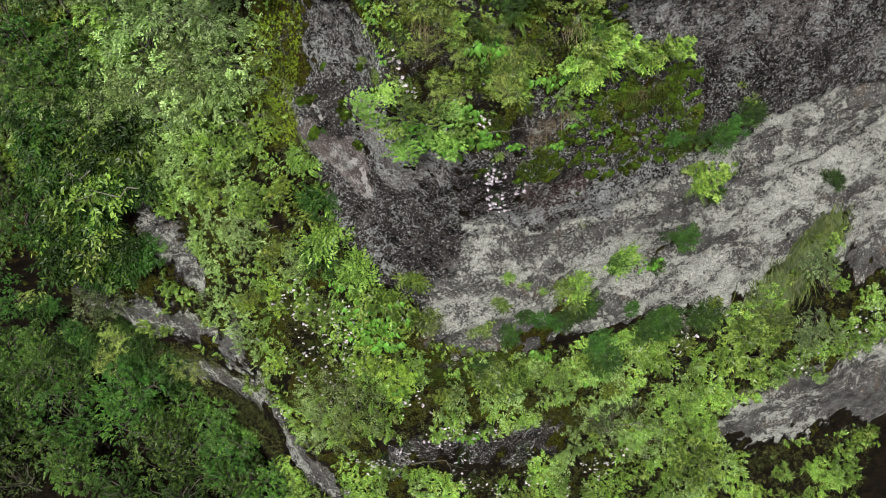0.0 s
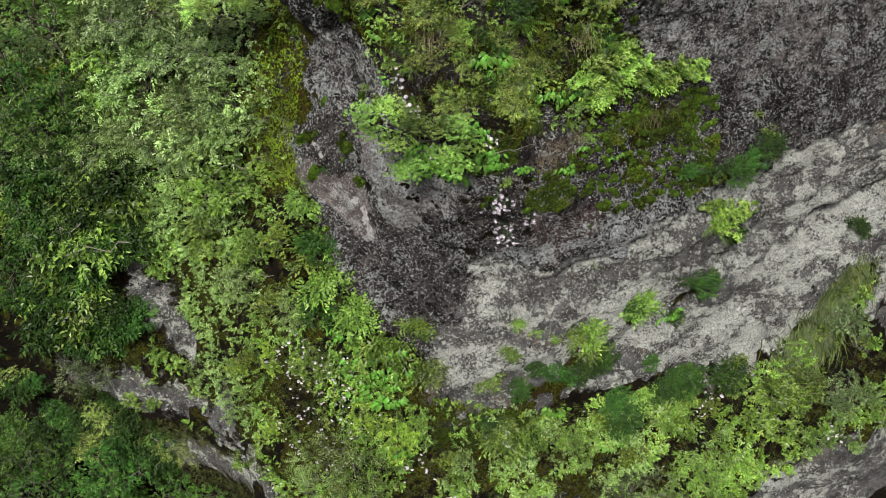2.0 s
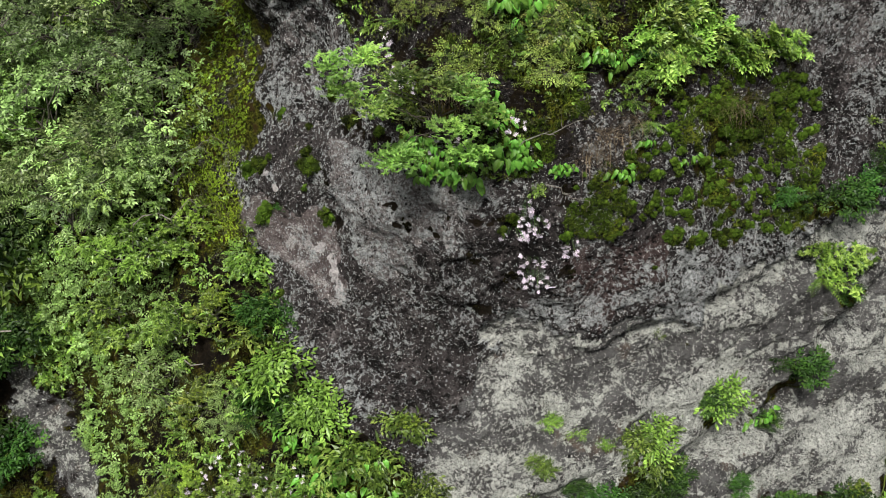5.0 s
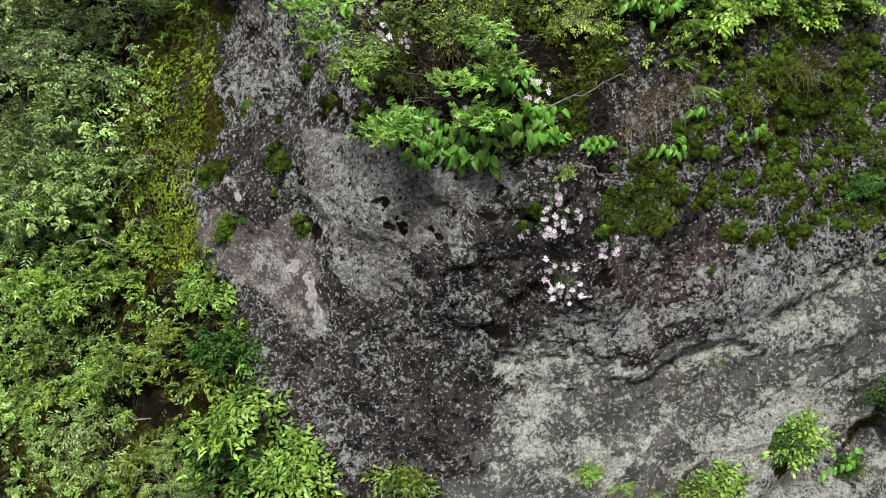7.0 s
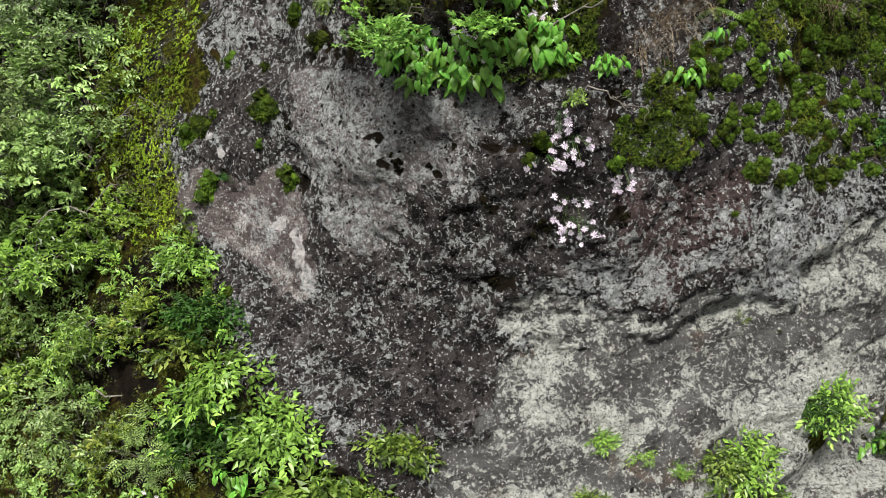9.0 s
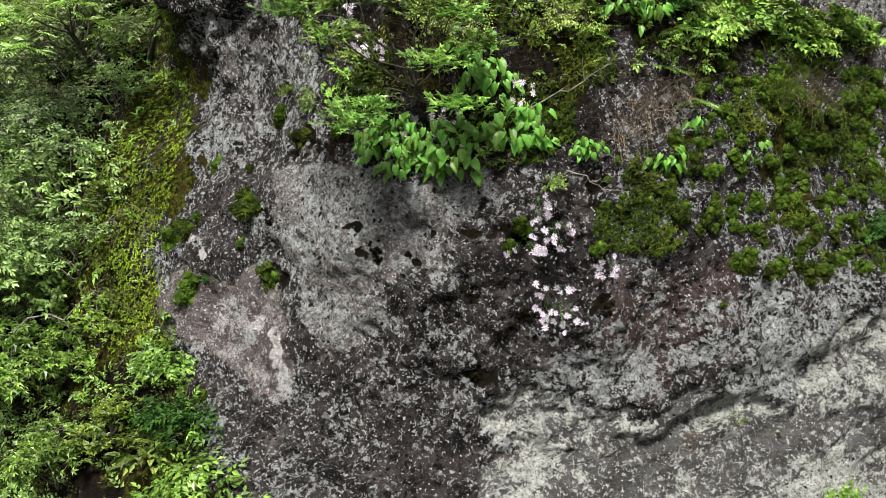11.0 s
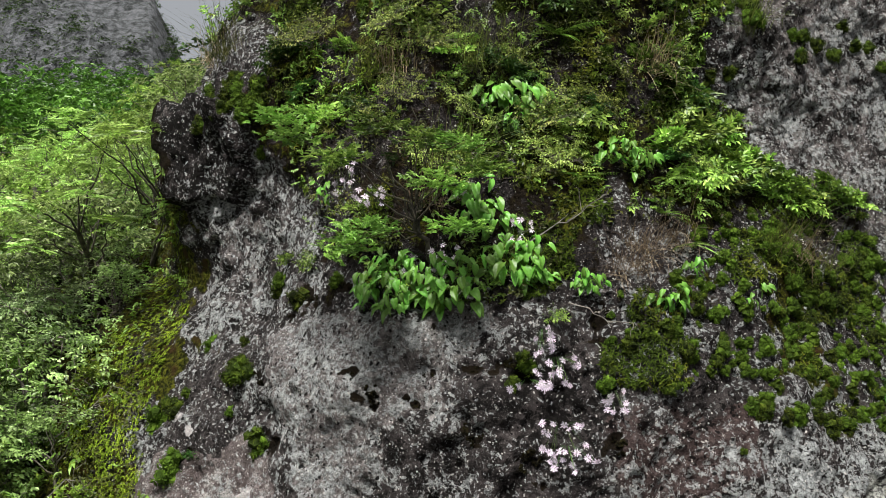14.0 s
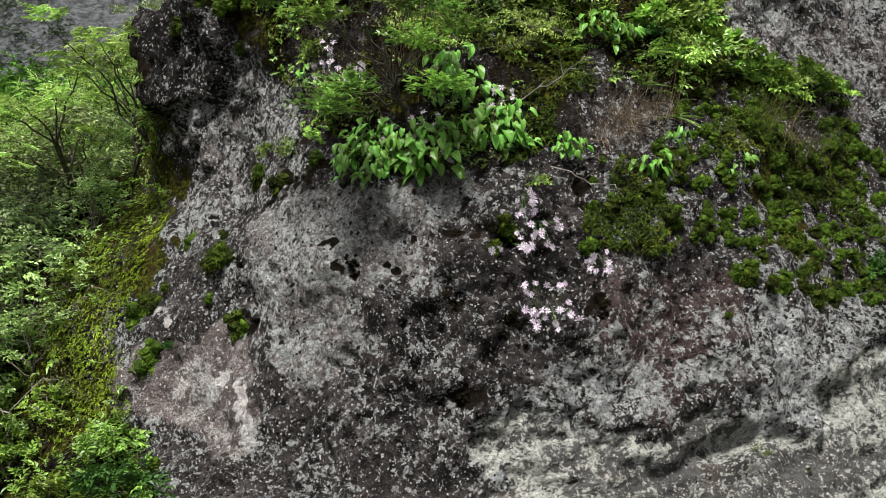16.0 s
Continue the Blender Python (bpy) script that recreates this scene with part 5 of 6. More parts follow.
BANK_MOSS = []
for k in range(420):
    x, z = R.uniform(0.62, 2.3), R.uniform(15.9, 16.9)
    if R.uniform(0, 1) > 0.25 + 0.75 * min(1.0, max(0.0, (x - 0.8) / 0.6)):
        continue
    if inside(MOSS_BANK, np.array([x]), np.array([z]))[0]:
        size = R.uniform(0.02, 0.052)
        if k % 3 == 0:
            moss_cushion(x, z, size)
        else:
            turn = np.array(Euler((R.normal(0, 0.2), R.uniform(-3, 3), R.normal(0, 0.2))).to_matrix())
            shape_v, shape_f = MOSS_SHAPES[k % 2]
            BANK_MOSS.append((shape_v @ turn.T * size * 1.2 + np.array(on_face(x, z, 0.05 * size)), shape_f))
tagged(new("moss_growth", mesh_of("moss_growth", *gather(BANK_MOSS), MOSS)), "dark green moss grown together over the sloping bank", "moss", kind="stuff")
for x, z in ((-1.06, 17.47), (-0.89, 17.43), (-0.95, 17.35), (-0.83, 17.26), (-1.21, 17.37), (-1.24, 17.49), (-0.57, 17.97), (-0.48, 17.97), (-0.68, 18.06), (-0.35, 17.88), (-0.19, 17.96), (1.11, 17.51), (1.28, 17.84), (1.22, 17.6),
             (1.66, 17.72), (1.95, 17.71), (2.13, 17.81), (1.53, 17.87), (1.81, 17.63), (2.31, 17.71), (1.32, 17.51), (0.83, 17.63), (0.88, 17.5), (1.71, 18.0), (0.34, 17.83), (1.44, 17.88)):
    for q in range(2):
        moss_cushion(x + R.normal(0, 0.05), z + R.normal(0, 0.05), R.uniform(0.04, 0.065))
for k in range(22):
    s = R.uniform(0, 1)
    moss_cushion(-1.25 + 0.5 * s + R.normal(0, 0.04), 17.55 - 0.12 * s + R.normal(0, 0.07), R.uniform(0.04, 0.065))


def moss_carpet():
    """Fine upright moss over the damp ledges."""
    rng = np.random.default_rng(88)
    n = 90000
    x, z = rng.uniform(-2.0, 2.4, n), rng.uniform(13.9, 18.2, n)
    zone = inside(MOSS_BANK, x, z) | inside(STRIP, x, z) | inside(MOSS_SHELF, x, z) | inside(LEDGE, x, z)
    keep = zone & (fbm(x, 0 * x, z, 4.5, 3, 0.6, 99) > np.where(inside(STRIP, x, z), -0.1, 0.1))
    x, z = x[keep], z[keep]
    nrm = face_normal(x, z)
    pos = np.stack([x, face_y(x, z), z], -1) + nrm * rng.uniform(0, 0.02, (len(x), 1))
    tuft = rosette_spray(rng, 0.017, 0.4, 5)
    side = np.cross(nrm, rng.normal(0, 1, nrm.shape))
    left = x < -1.2
    size = rng.uniform(0.7, 1.5, len(x)) * np.where(left, 0.7, 1.0)
    for sel, mat, tone in ((left, MOSS_BRIGHT, "olive and yellow-green"), (~left, MOSS_GREEN, "dark green")):
        ob = new("moss_carpet", mesh_of("moss_carpet", *spread_out(tuft, pos[sel], side[sel], nrm[sel] + np.array([0, 0, 0.4]), size[sel]), mat))
        tagged(ob, "fine %s moss carpeting the damp ledges" % tone, "moss", kind="stuff")


moss_carpet()


# ---- hostas ----
def hosta_leaf(seed, length=0.078, width=0.059, bend=0.7):
    """A heart-shaped leaf with a drawn-out tip, folded on its midrib and bowed over; its stalk runs back behind it."""
    rows, cols = 9, 7
    v = []
    for i in range(rows):
        s = i / (rows - 1)
        w = width * 0.5 * max(0.0, 1.62 * (s + 0.05) ** 0.42 * (1 - s) ** 0.95)
        for j in range(cols):
            u = j / (cols - 1) * 2 - 1
            a = bend * s
            y, z = length * math.sin(a) / bend, -length * (1 - math.cos(a)) / bend
            back = -0.16 * length * abs(u) * (1 - s) ** 6
            rib = 0.0012 * math.cos(3 * math.pi * u) * (1 - s)
            v.append((u * w, y + back, z + abs(u) * w * 0.4 + rib + 0.003 * math.sin(7 * s + 3 * u + seed)))
    f = []
    for i in range(rows - 1):
        for j in range(cols - 1):
            a = i * cols + j
            f += [(a, a + 1, a + cols + 1), (a, a + cols + 1, a + cols)]
    stalk = tube([(0, 0.003, -0.001), (0, -0.012, -0.012), (0, -0.018, -0.035), (0, -0.012, -0.06)], 0.0018, 0.0022, 4)
    return mesh_of("hosta_leaf", *gather([(np.array(v), np.array(f)), stalk]), LEAF_HOSTA, True)


HOSTA_LEAVES = [hosta_leaf(1), hosta_leaf(2, 0.07, 0.06, 0.9), hosta_leaf(3, 0.084, 0.055, 0.6)]


def hosta(x, z, count, size, fan=1.15, out=0.02):
    """A hosta rooted in the rock: leaves hang outward and down in layers, their faces to the light."""
    plant = new("hosta")
    tagged(plant, "hosta with hanging heart-shaped bright green leaves on the rock", "plant", "hostas on the ledges")
    nrm = face_normal(np.array(x), np.array(z))
    plant.matrix_world = Matrix.Translation(on_face(x, z, out)) @ Euler((0, 0, math.atan2(nrm[0], -nrm[1]))).to_matrix().to_4x4()
    for k in range(round(count * 1.7)):
        side = R.uniform(-fan, fan) * 1.15
        layer = R.uniform(0, 1)
        base = Vector((math.sin(side) * R.uniform(0.03, 0.12), -0.02 - 0.1 * layer * math.cos(side), 0.11 * (layer - 0.55) + R.normal(0, 0.012))) * size
        along = Vector((math.sin(side) * 1.0 + R.normal(0, 0.3), -0.3 - R.uniform(0, 0.7), -0.1 - 0.7 * math.cos(side) - R.uniform(-0.1, 0.4))).normalized()
        face = Vector((R.normal(0, 0.35) + 0.3 * math.sin(side), -0.8, 0.75 + R.normal(0, 0.3)))
        across = along.cross(face).normalized()
        face = across.cross(along)
        leaf = part("leaf", HOSTA_LEAVES[int(R.integers(3))], plant)
        s = size * R.uniform(0.55, 0.95)
        leaf.matrix_local = Matrix.Translation(base) @ Matrix((across, along, face)).transposed().to_4x4() @ Matrix.Diagonal((s, s, s, 1))
    return plant


for x, z, c, s in ((-0.26, 16.55, 10, 0.8), (-0.19, 16.58, 11, 0.85), (-0.12, 16.54, 10, 0.9), (-0.05, 16.57, 9, 0.9), (0.02, 16.53, 9, 1.0), (0.08, 16.52, 8, 0.95), (-0.23, 16.5, 7, 0.85), (-0.14, 16.48, 6, 0.85), (-0.2, 16.64, 8, 0.85), (-0.12, 16.63, 8, 0.85), (-0.02, 16.64, 8, 0.9), (0.06, 16.6, 8, 0.95),
                   (0.11, 16.98, 6, 0.85), (0.18, 16.93, 8, 0.95), (0.24, 16.86, 8, 0.95), (0.14, 16.84, 7, 0.95), (0.26, 16.79, 7, 0.9),
                   (0.18, 16.65, 9, 1.05), (0.28, 16.67, 9, 1.05), (0.37, 16.69, 8, 0.9), (0.4, 16.63, 7, 0.85), (0.3, 16.6, 8, 1.05),
                   (0.24, 17.36, 8, 0.95), (0.31, 17.38, 9, 1.0), (0.38, 17.37, 9, 1.0), (0.45, 17.35, 8, 0.9), (0.34, 17.3, 7, 0.95),
                   (0.74, 17.12, 9, 0.8), (0.82, 17.12, 10, 0.85), (0.87, 17.07, 7, 0.75), (0.73, 17.92, 8, 0.8), (0.81, 17.9, 8, 0.8), (-0.46, 16.96, 6, 0.75), (-0.56, 17.3, 4, 0.7),
                   (0.58, 16.58, 12, 0.62), (0.62, 16.56, 8, 0.58), (0.92, 16.52, 9, 0.75), (0.97, 16.5, 6, 0.7), (1.07, 16.63, 8, 0.65), (1.33, 16.52, 5, 0.6)):
    hosta(x, z, c, s)
for x, z in ((-0.99, 14.83), (-0.71, 14.82), (-0.43, 14.82), (-0.65, 14.63), (-0.48, 14.53), (-0.88, 14.74), (-0.77, 14.35), (-0.54, 14.38), (2.07, 14.74), (0.33, 13.43), (-0.95, 14.95), (-1.1, 14.98),
             (-0.43, 14.0), (1.03, 14.3), (1.61, 13.78), (-0.8, 14.55), (-0.6, 14.75), (-0.62, 14.45), (-0.4, 14.65), (-0.7, 14.7), (-0.55, 14.6), (-0.85, 14.62), (-0.45, 14.42), (-0.68, 14.52)):
    hosta(x, z, 12, R.uniform(0.85, 1.1), 1.5, 0.05)


# ---- flowers ----
def blossom_mesh(seed):
    rng = np.random.default_rng(seed)
    pieces = []
    for k in range(11):
        v, f = leaf_shape(0.02 * rng.uniform(0.75, 1.2), 0.0056, 0.1, 0.25, 0.65)
        m = turn_matrix(0, 0, 2 * math.pi * k / 11 + rng.uniform(-0.15, 0.15)) @ turn_matrix(rng.uniform(-0.1, 0.55), 0, 0)
        pieces.append((v @ m.T, f))
    return mesh_of("blossom", *gather(pieces), PETAL)


BLOSSOMS = [blossom_mesh(s) for s in (301, 302, 303)]


def flower_clump(x, z, count, wide, tall, out=0.09):
    plant = new("wild_flower")
    tagged(plant, "cluster of pale pink star-shaped wild flowers on thin stems", "flower", "wild flowers on the cliff")
    plant.matrix_world = Matrix.Translation(on_face(x, z, 0.0))
    stems = []
    for k in range(count):
        dx, dz = R.uniform(-wide, wide), R.uniform(-tall, tall)
        back = float(face_y(x + dx, z + dz) - face_y(x, z))
        p = Vector((dx, min(back, 0.1) - R.uniform(0.4, 1.0) * out, dz))
        stems.append(tube([(dx * 0.3, back * 0.3, tall * 0.8), (dx * 0.8, p.y * 0.9 - 0.01, dz + 0.25 * tall), tuple(p)], 0.0009, 0.0006, 3))
        b = part("blossom", BLOSSOMS[int(R.integers(3))], plant)
        s = R.uniform(0.6, 0.95)
        b.matrix_local = Matrix.Translation(p) @ Euler((1.25 + R.normal(0, 0.4), R.normal(0, 0.4), R.normal(0, 0.4))).to_matrix().to_4x4() @ Matrix.Diagonal((s, s, s, 1))
    part("stem", mesh_of("stem", *gather(stems), LEAF_DARK), plant, "thread-thin green stems")
    return plant


for x, z, c, w, t in ((-0.4, 17.02, 12, 0.05, 0.1), (-0.29, 16.92, 10, 0.07, 0.04), (0.04, 16.68, 6, 0.06, 0.05), (-0.03, 16.62, 11, 0.1, 0.06), (0.09, 16.54, 6, 0.05, 0.04), (0.34, 16.77, 9, 0.05, 0.05),
                      (0.42, 16.33, 10, 0.05, 0.06), (0.47, 16.22, 13, 0.1, 0.06), (0.36, 16.16, 6, 0.08, 0.025), (0.68, 16.11, 8, 0.05, 0.04), (0.48, 15.97, 14, 0.08, 0.06), (0.5, 15.9, 9, 0.1, 0.05), (0.12, 16.95, 5, 0.05, 0.05),
                      (2.02, 18.05, 9, 0.06, 0.05)):
    flower_clump(x, z, round(c * 1.1), w, t)
for x, z in ((-1.35, 14.53), (-1.01, 14.2), (-1.25, 14.21), (-1.91, 13.37), (2.54, 13.98), (1.1, 12.76), (-0.56, 13.03), (-0.81, 12.95), (1.75, 12.6), (2.0, 12.65), (0.51, 13.47),
             (-0.2, 13.84), (-1.73, 13.02), (-1.11, 14.48), (3.94, 13.46), (4.75, 13.41), (-1.2, 14.35), (-0.95, 14.35), (-1.45, 14.3), (0.4, 12.85), (0.9, 13.1), (-0.9, 14.6), (0.0, 13.4), (4.6, 13.7),
             (-1.3, 13.9), (-1.05, 13.8), (-1.5, 13.6), (-0.9, 14.1), (-0.3, 13.2), (0.3, 13.1), (0.7, 12.7), (1.4, 12.5), (-1.6, 14.1), (-1.1, 13.6), (0.2, 13.6), (-0.7, 14.2)):
    flower_clump(x, z, 17, 0.15, 0.1, 0.16)


# ---- ferns ----
def frond_mesh(seed, length=0.32):
    rng = np.random.default_rng(seed)
    v, f = pinnate_spray(rng, length / 6.0, 0.34, 13, 0.44, 0.55)
    mid = [(0, s * length, -0.55 * s * s * length * 0.5) for s in np.linspace(0, 0.95, 7)]
    return mesh_of("frond", *gather([(v, f), tube(mid, 0.0022, 0.0008, 4)]), LEAF_FERN)


FRONDS = [frond_mesh(401), frond_mesh(402, 0.27)]


def fern(x, z, count, size, fan=1.4, rise=0.5):
    plant = new("fern")
    tagged(plant, "fern with arching feathered green fronds on the ledge", "fern", "ferns on the ledge")
    nrm = face_normal(np.array(x), np.array(z))
    plant.matrix_world = Matrix.Translation(on_face(x, z, 0.01)) @ Euler((0, 0, math.atan2(nrm[0], -nrm[1]))).to_matrix().to_4x4()
    for k in range(count):
        side = fan * (2 * (k + 0.5) / count - 1) + R.normal(0, 0.15)
        fr = part("frond", FRONDS[k % 2], plant)
        s = size * R.uniform(0.75, 1.15)
        fr.matrix_local = Euler((R.uniform(-0.1, rise), R.normal(0, 0.2), math.pi - side)).to_matrix().to_4x4() @ Matrix.Diagonal((s, s, s, 1))
    return plant


for x, z, c, s in ((1.2, 17.02, 7, 0.55), (1.4, 16.98, 7, 0.5), (1.0, 17.0, 7, 0.5), (1.2, 17.4, 6, 0.5), (1.05, 17.6, 6, 0.5), (0.95, 16.85, 6, 0.4), (0.62, 17.0, 6, 0.45), (0.55, 17.2, 6, 0.45),
                   (0.55, 17.65, 7, 0.6), (1.08, 16.72, 6, 0.45), (1.1, 16.98, 7, 0.5), (-0.3, 17.2, 6, 0.45), (2.35, 15.62, 6, 0.6), (-1.3, 14.7, 6, 0.6), (1.8, 14.2, 6, 0.6)):
    fern(x, z, c, s)


# ---- grass ----
def grass_tuft(x, z, count, length, mat, label, lean=0.5, name="grass_tuft"):
    rng = np.random.default_rng(int(1000 * x + 77 * z) & 0xFFFF)
    pieces = []
    for k in range(int(count * 1.6)):
        t = rng.uniform(0, 6.28)
        L = length * rng.uniform(0.35, 1.1)
        s = np.linspace(0, 1, 6)
        rise = rng.uniform(-0.1, 1.1) if mat is DRY else rng.uniform(0.3, 1.1)
        d = np.array([math.cos(t) * rng.uniform(0.1, 0.9), -abs(math.sin(t)) * 0.5 - 0.1, rise])
        line = np.outer(s, d) * L + np.outer(s ** 2.2, [0.25 * math.cos(3 * t), -0.1, -rng.uniform(0.05, 0.5)]) * L + rng.normal(0, 0.05, 3) * np.array([1, 0.3, 0.5])
        w = np.array([-math.sin(t), 0.2, math.cos(t) * 0.6]) * 0.0014
        v = np.concatenate([line - w * (1 - s[:, None] * 0.85), line + w * (1 - s[:, None] * 0.85)])
        f = [q for i in range(5) for q in ((i, i + 1, i + 7), (i, i + 7, i + 6))]
        pieces.append((v, np.array(f)))
    ob = new(name, mesh_of(name, *gather(pieces), mat))
    ob.matrix_world = Matrix.Translation(on_face(x, z, 0.0))
    return tagged(ob, label, "grass", "grass tufts on the cliff")


for x, z, c, L, m in ((-1.1, 17.72, 90, 0.45, GRASS), (-1.2, 17.75, 60, 0.35, DRY), (0.77, 16.6, 90, 0.22, DRY), (0.85, 16.68, 80, 0.25, DRY), (1.0, 16.72, 50, 0.25, DRY), (1.5, 16.7, 50, 0.4, GRASS),
                      (1.62, 16.68, 50, 0.35, DRY), (0.3, 17.48, 60, 0.5, GRASS), (0.15, 17.5, 50, 0.45, GRASS), (-0.15, 17.5, 60, 0.35, DRY), (-0.3, 17.45, 50, 0.3, GRASS), (0.98, 17.5, 60, 0.35, DRY),
                      (-0.02, 16.9, 70, 0.45, DRY), (0.08, 17.05, 60, 0.4, GRASS), (1.85, 16.6, 40, 0.3, GRASS), (-0.95, 15.0, 70, 0.25, GRASS), (-1.05, 15.1, 60, 0.25, GRASS), (0.0, 14.55, 50, 0.25, GRASS),
                      (1.5, 17.75, 50, 0.3, GRASS), (1.0, 14.1, 60, 0.25, GRASS)):
    grass_tuft(x, z, c, L, m, "tuft of thin dry straw-coloured grass on the ledge" if m is DRY else "tuft of thin green grass blades on the rock")


def hanging_sedge():
    """The long matted sedge that hangs down the gully of the pale rock."""
    rng = np.random.default_rng(9)
    pieces = []
    for k in range(3000):
        s = rng.uniform(0, 1)
        x = 4.05 - 0.6 * s + rng.normal(0, 0.07 + 0.1 * s)
        z = 14.62 - 0.62 * s + rng.normal(0, 0.06)
        L = rng.uniform(0.05, 0.13)
        q = np.linspace(0, 1, 5)
        dx = rng.normal(-0.2, 0.8)
        zz = z - L * q ** 1.5
        line = np.stack([x + dx * L * q, face_y(x + dx * L * q, zz) - 0.05 * np.sin(q * 3) - rng.uniform(0.0, 0.06), zz], -1)
        w = np.array([0.005, 0, 0.002])
        v = np.concatenate([line - w * (1 - 0.8 * q[:, None]), line + w * (1 - 0.8 * q[:, None])])
        pieces.append((v, np.array([t for i in range(4) for t in ((i, i + 1, i + 6), (i, i + 6, i + 5))])))
    ob = new("sedge", mesh_of("sedge", *gather(pieces), SEDGE))
    return tagged(ob, "matted olive green sedge hanging down the pale rock", "sedge", kind="stuff")


hanging_sedge()


# ---- the small maple in front of the ledge ----
def small_maple():
    rng = np.random.default_rng(55)
    tree = new("small_maple")
    tagged(tree, "small crooked tree with layered fresh green leaves above the hostas", "tree")
    tree.matrix_world = Matrix.Translation(on_face(-0.05, 16.7, 0.06))
    fork = np.array([-0.03, -0.08, 0.1])
    part("trunk", mesh_of("trunk", *tube(bent(rng, (0.02, 0.05, -0.08), fork, 7, 0.1), 0.012, 0.009, 8), TWIG, True), tree, "thin bent dark trunk")
    for tip in ((-0.12, -0.16, 0.5), (-0.05, -0.12, 0.55), (0.02, -0.12, 0.5), (-0.2, -0.2, 0.45)):
        part("stem", mesh_of("stem", *tube(bent(rng, fork * 0.4, tip, 9, 0.06), 0.0048, 0.0018, 5), TWIG, True), tree, "thin upright dark stem")
    tips = ((-0.5, -0.25, 0.42), (-0.34, -0.3, 0.34), (-0.2, -0.2, 0.47), (0.0, -0.2, 0.42), (0.14, -0.2, 0.4), (0.2, -0.25, 0.3), (-0.58, -0.15, 0.5), (-0.4, -0.1, 0.52), (0.05, -0.3, 0.24), (-0.22, -0.32, 0.06), (-0.3, -0.25, 0.0), (0.12, -0.28, 0.08))
    for tip in tips:
        c = np.array(tip)
        limb = part("limb", mesh_of("limb", *tube(bent(rng, fork if tip[2] > 0.1 else fork * 0.5, c, 7, 0.1, 0.05), 0.0042, 0.0016, 5), TWIG, True), tree)
        d = unit_rows(rng, 95)
        p = c + d * np.array([0.13, 0.12, 0.04]) * rng.uniform(0.3, 1.15, (95, 1))
        leaves = spread_out(SP_STAR_SMALL, p, d * np.array([1, 1, 0.2]), np.array([0, 0, 1.0]) + rng.normal(0, 0.3, (95, 3)), rng.uniform(0.4, 0.8, 95))
        tagged(part("leaf_layer", mesh_of("leaf_layer", *leaves, LEAF_MAPLE), limb, "flat layer of small fresh green leaves"), kind="stuff")


small_maple()


# ---- a slender tree standing out from the slope behind the prow ----
def slender_tree():
    rng = np.random.default_rng(58)
    tree = new("slender_tree")
    tagged(tree, "slender tree with dark bare limbs and feathered leaf tufts", "tree", "trees on the slope")
    root, elbow, high = np.array((-2.05, 6.75, 16.25)), np.array((-1.99, 5.75, 16.8)), np.array((-1.55, 6.0, 16.85))
    tree.matrix_world = Matrix.Translation(root)
    part("trunk", mesh_of("trunk", *tube(bent(rng, (0, 0, 0), elbow - root, 9, 0.07), 0.026, 0.015, 7), TWIG, True), tree, "dark leaning trunk")
    part("trunk", mesh_of("trunk", *tube(bent(rng, (0.1, 0, 0), high - root, 9, 0.07), 0.018, 0.01, 7), TWIG, True), tree, "dark leaning trunk")
    for foot, tip in ((elbow, (-2.07, 5.4, 16.98)), (elbow, (-2.2, 5.4, 16.93)), (elbow, (-1.9, 5.5, 17.02)), (elbow * 0.6 + root * 0.4, (-1.8, 5.7, 16.85)), (elbow * 0.5 + root * 0.5, (-2.25, 5.8, 16.75)),
                      (high, (-1.78, 5.35, 17.16)), (high, (-1.86, 5.16, 17.36)), (high, (-1.5, 5.6, 17.35)), (high, (-1.65, 5.4, 17.3)), (high * 0.7 + root * 0.3, (-1.45, 5.7, 16.95)), (elbow, (-1.75, 5.5, 17.3))):
        c = np.array(tip) - root
        limb = part("limb", mesh_of("limb", *tube(bent(rng, foot - root, c, 9, 0.035, 0.06), 0.0075, 0.0022, 5), TWIG, True), tree, "thin crooked dark limb")
        th = rng.uniform(0, 6.28, 13)
        along = np.stack([np.cos(th), np.sin(th), rng.uniform(-0.2, 0.5, 13)], -1)
        leaves = spread_out(SP_PINN, c + rng.normal(0, 0.03, (13, 3)), along, np.tile([0, 0, 1.0], (13, 1)), rng.uniform(0.5, 0.95, 13))
        tagged(part("leaf_tuft", mesh_of("leaf_tuft", *leaves, LEAF_FRESH), limb, "tuft of feathered light green leaves at the limb tip"), kind="stuff")


slender_tree()


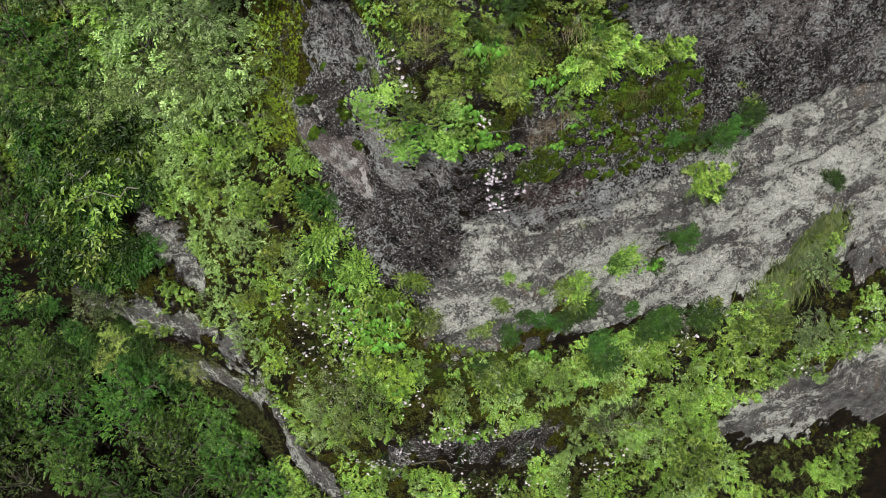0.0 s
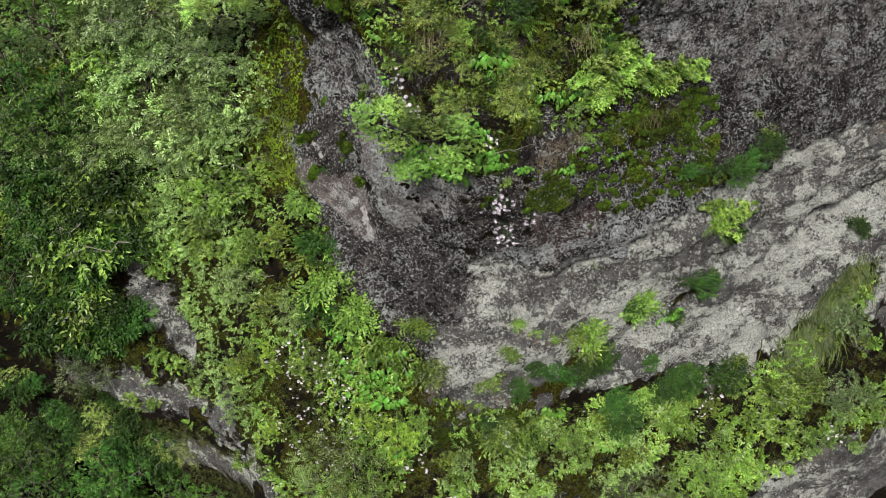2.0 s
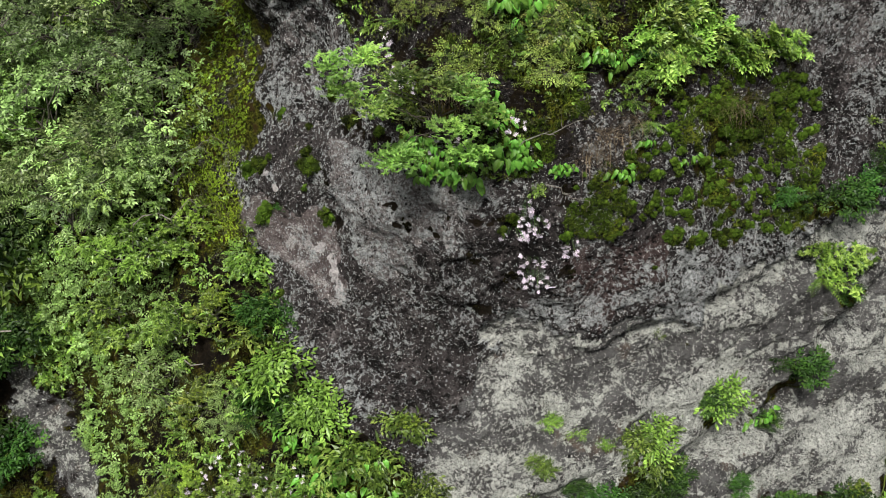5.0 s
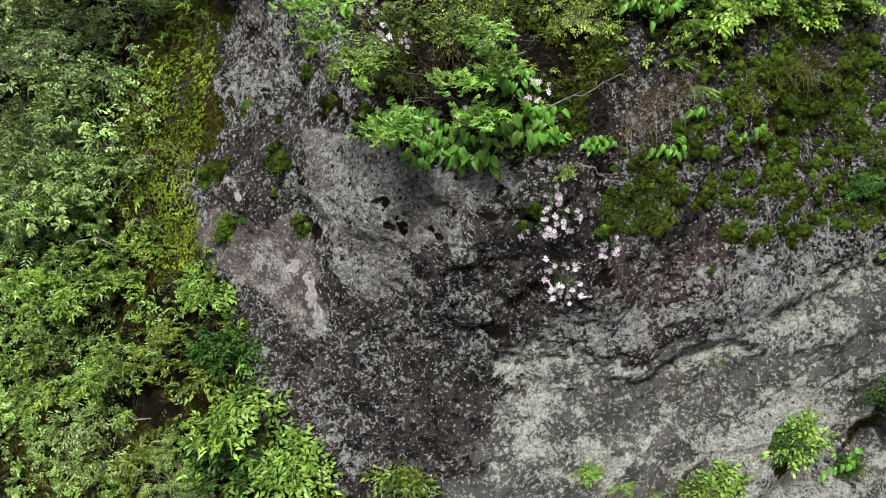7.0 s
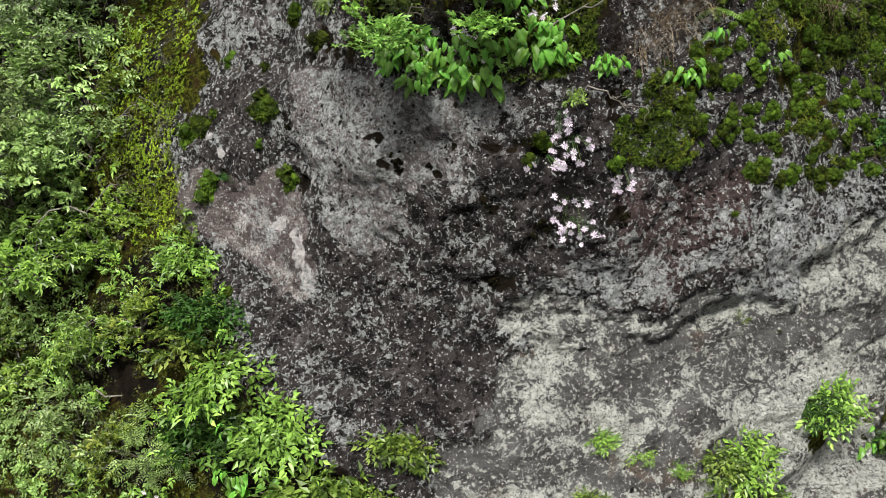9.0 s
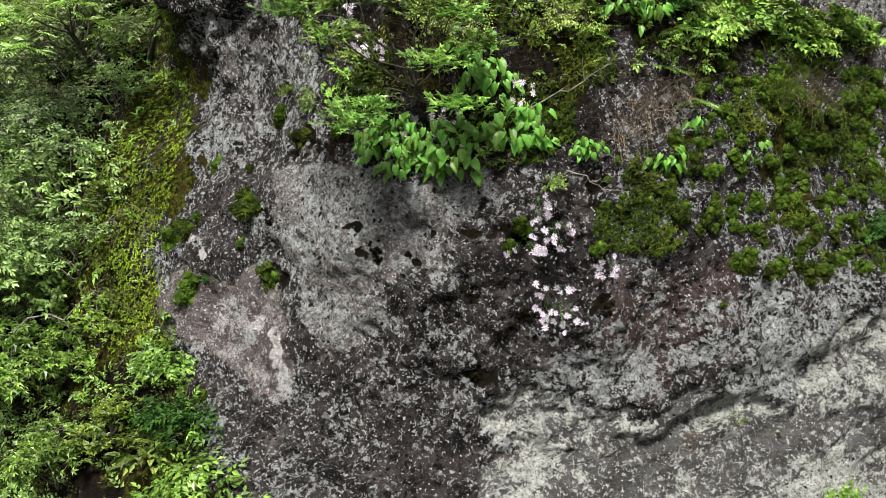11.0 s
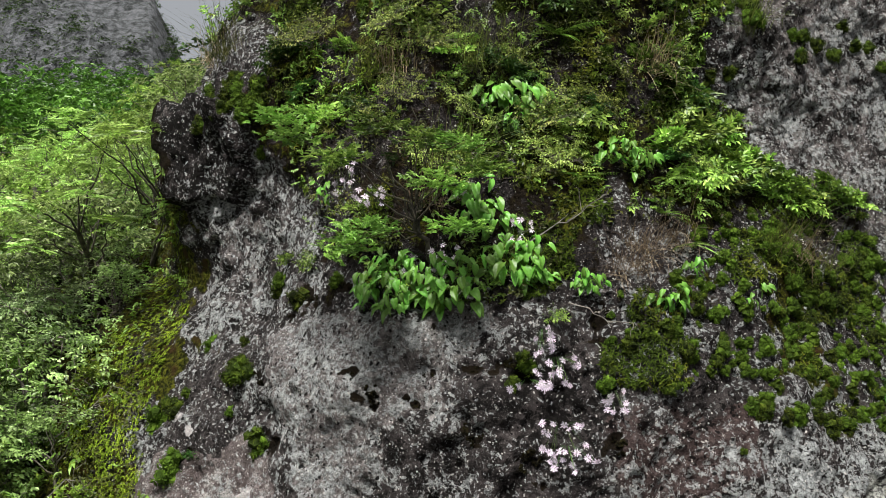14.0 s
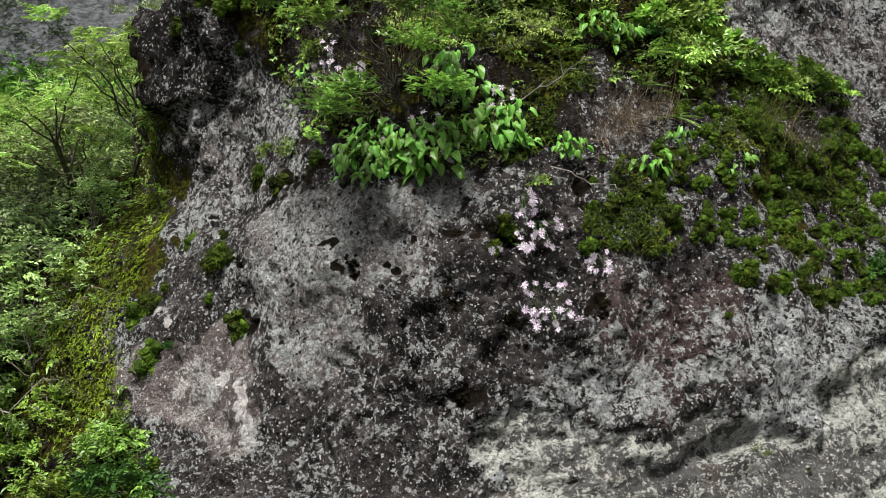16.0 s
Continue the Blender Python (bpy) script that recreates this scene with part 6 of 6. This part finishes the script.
# ---- scrub and woods on the far slope ----
def far_woods():
    rng = np.random.default_rng(66)
    gx, gy, gz = (a.ravel() for a in HILL)
    az = np.degrees(np.arctan2(gx, gy))
    seen = np.flatnonzero((az > -28) & (az < -11) & (gy < 72))
    spot = rng.choice(seen, 3600)
    thin = fbm(gx[spot], gy[spot], 0 * gx[spot], 0.14, 3, 0.5, 97) - 0.02 * (gz[spot] - 24)
    spot = spot[thin > -0.2]
    pos = np.stack([gx[spot], gy[spot], gz[spot] - 0.3], -1) + rng.normal(0, 0.3, (len(spot), 3)) * np.array([1, 1, 0.2])
    lump = shrub_shapes(501, rosette_spray(rng, 0.06, 0.8, 4), 0.42, 0.5, 6, 12)[1]
    ob = new("far_scrub", mesh_of("far_scrub", *spread_out(lump, pos, rng.normal(0, 1, pos.shape) * np.array([1, 1, 0.05]), np.tile([0, 0, 1.0], (len(pos), 1)), rng.uniform(0.5, 1.4, len(pos))), LEAF_DARK))
    tagged(ob, "dark scrub and trees scattered over the distant hill", "woods", kind="stuff")
    n = 150
    y = rng.uniform(18, 46, n)
    x = -y * np.tan(np.radians(rng.uniform(9, 30, n)))
    z = 16.6 + 0.21 * (y - 16) + rng.normal(0, 0.4, n)
    big = shrub_shapes(502, rosette_spray(rng, 0.105, 0.6, 6), 1.1, 1.9, 11, 90)[1]
    ob = new("mid_woods", mesh_of("mid_woods", *spread_out(big, np.stack([x, y, z - 0.6], -1), rng.normal(0, 1, (n, 3)) * np.array([1, 1, 0.05]), np.tile([0, 0, 1.0], (n, 1)), rng.uniform(1.1, 1.8, n)), LEAF_GULLY))
    tagged(ob, "green woodland on the slope across the gully", "woods", kind="stuff")


far_woods()


# ---- bare fallen branches caught in the plants ----
def dead_branch(x, z, length, turn, out, seed):
    rng = np.random.default_rng(seed)
    pieces = []
    main = bent(rng, (0, 0, 0), (length, -0.05, 0.05), 8, 0.12)
    pieces.append(tube(main, 0.0085 * length ** 0.7, 0.0015, 6))
    for k in range(7):
        a = main[rng.integers(2, 8)]
        d = np.array([rng.uniform(0.2, 0.8), rng.uniform(-0.6, 0.2), rng.normal(0, 0.6)])
        tip = a + d * length * rng.uniform(0.15, 0.4)
        pieces.append(tube(bent(rng, a, tip, 5, 0.15), 0.0022, 0.0008, 4))
    ob = new("dead_branch", mesh_of("dead_branch", *gather(pieces), PALE_WOOD, True))
    ob.matrix_world = Matrix.Translation(on_face(x, z, out)) @ Euler((0, turn, 0)).to_matrix().to_4x4()
    return tagged(ob, "bare pale grey dead branch with thin forked twigs", "branch", "dead branches on the cliff")


for x, z, L, turn, out, seed in ((0.36, 16.7, 0.34, -0.45, 0.1, 1), (0.1, 17.75, 0.3, -0.9, 0.05, 2), (-2.6, 15.55, 0.8, -0.4, 0.35, 3), (-3.7, 14.6, 0.9, 2.6, 0.4, 4), (-3.2, 14.5, 0.9, 2.9, 0.4, 5),
                                 (-2.2, 15.35, 0.6, -0.3, 0.3, 6), (-1.75, 14.85, 0.5, 0.4, 0.15, 7), (1.75, 13.3, 0.6, -0.3, 0.2, 8), (0.52, 16.48, 0.25, 0.5, 0.05, 10),
                                 (-1.9, 15.75, 0.4, -0.6, 0.1, 11), (-0.4, 13.3, 0.6, 0.2, 0.2, 12)):
    dead_branch(x, z, L, turn, out, seed)
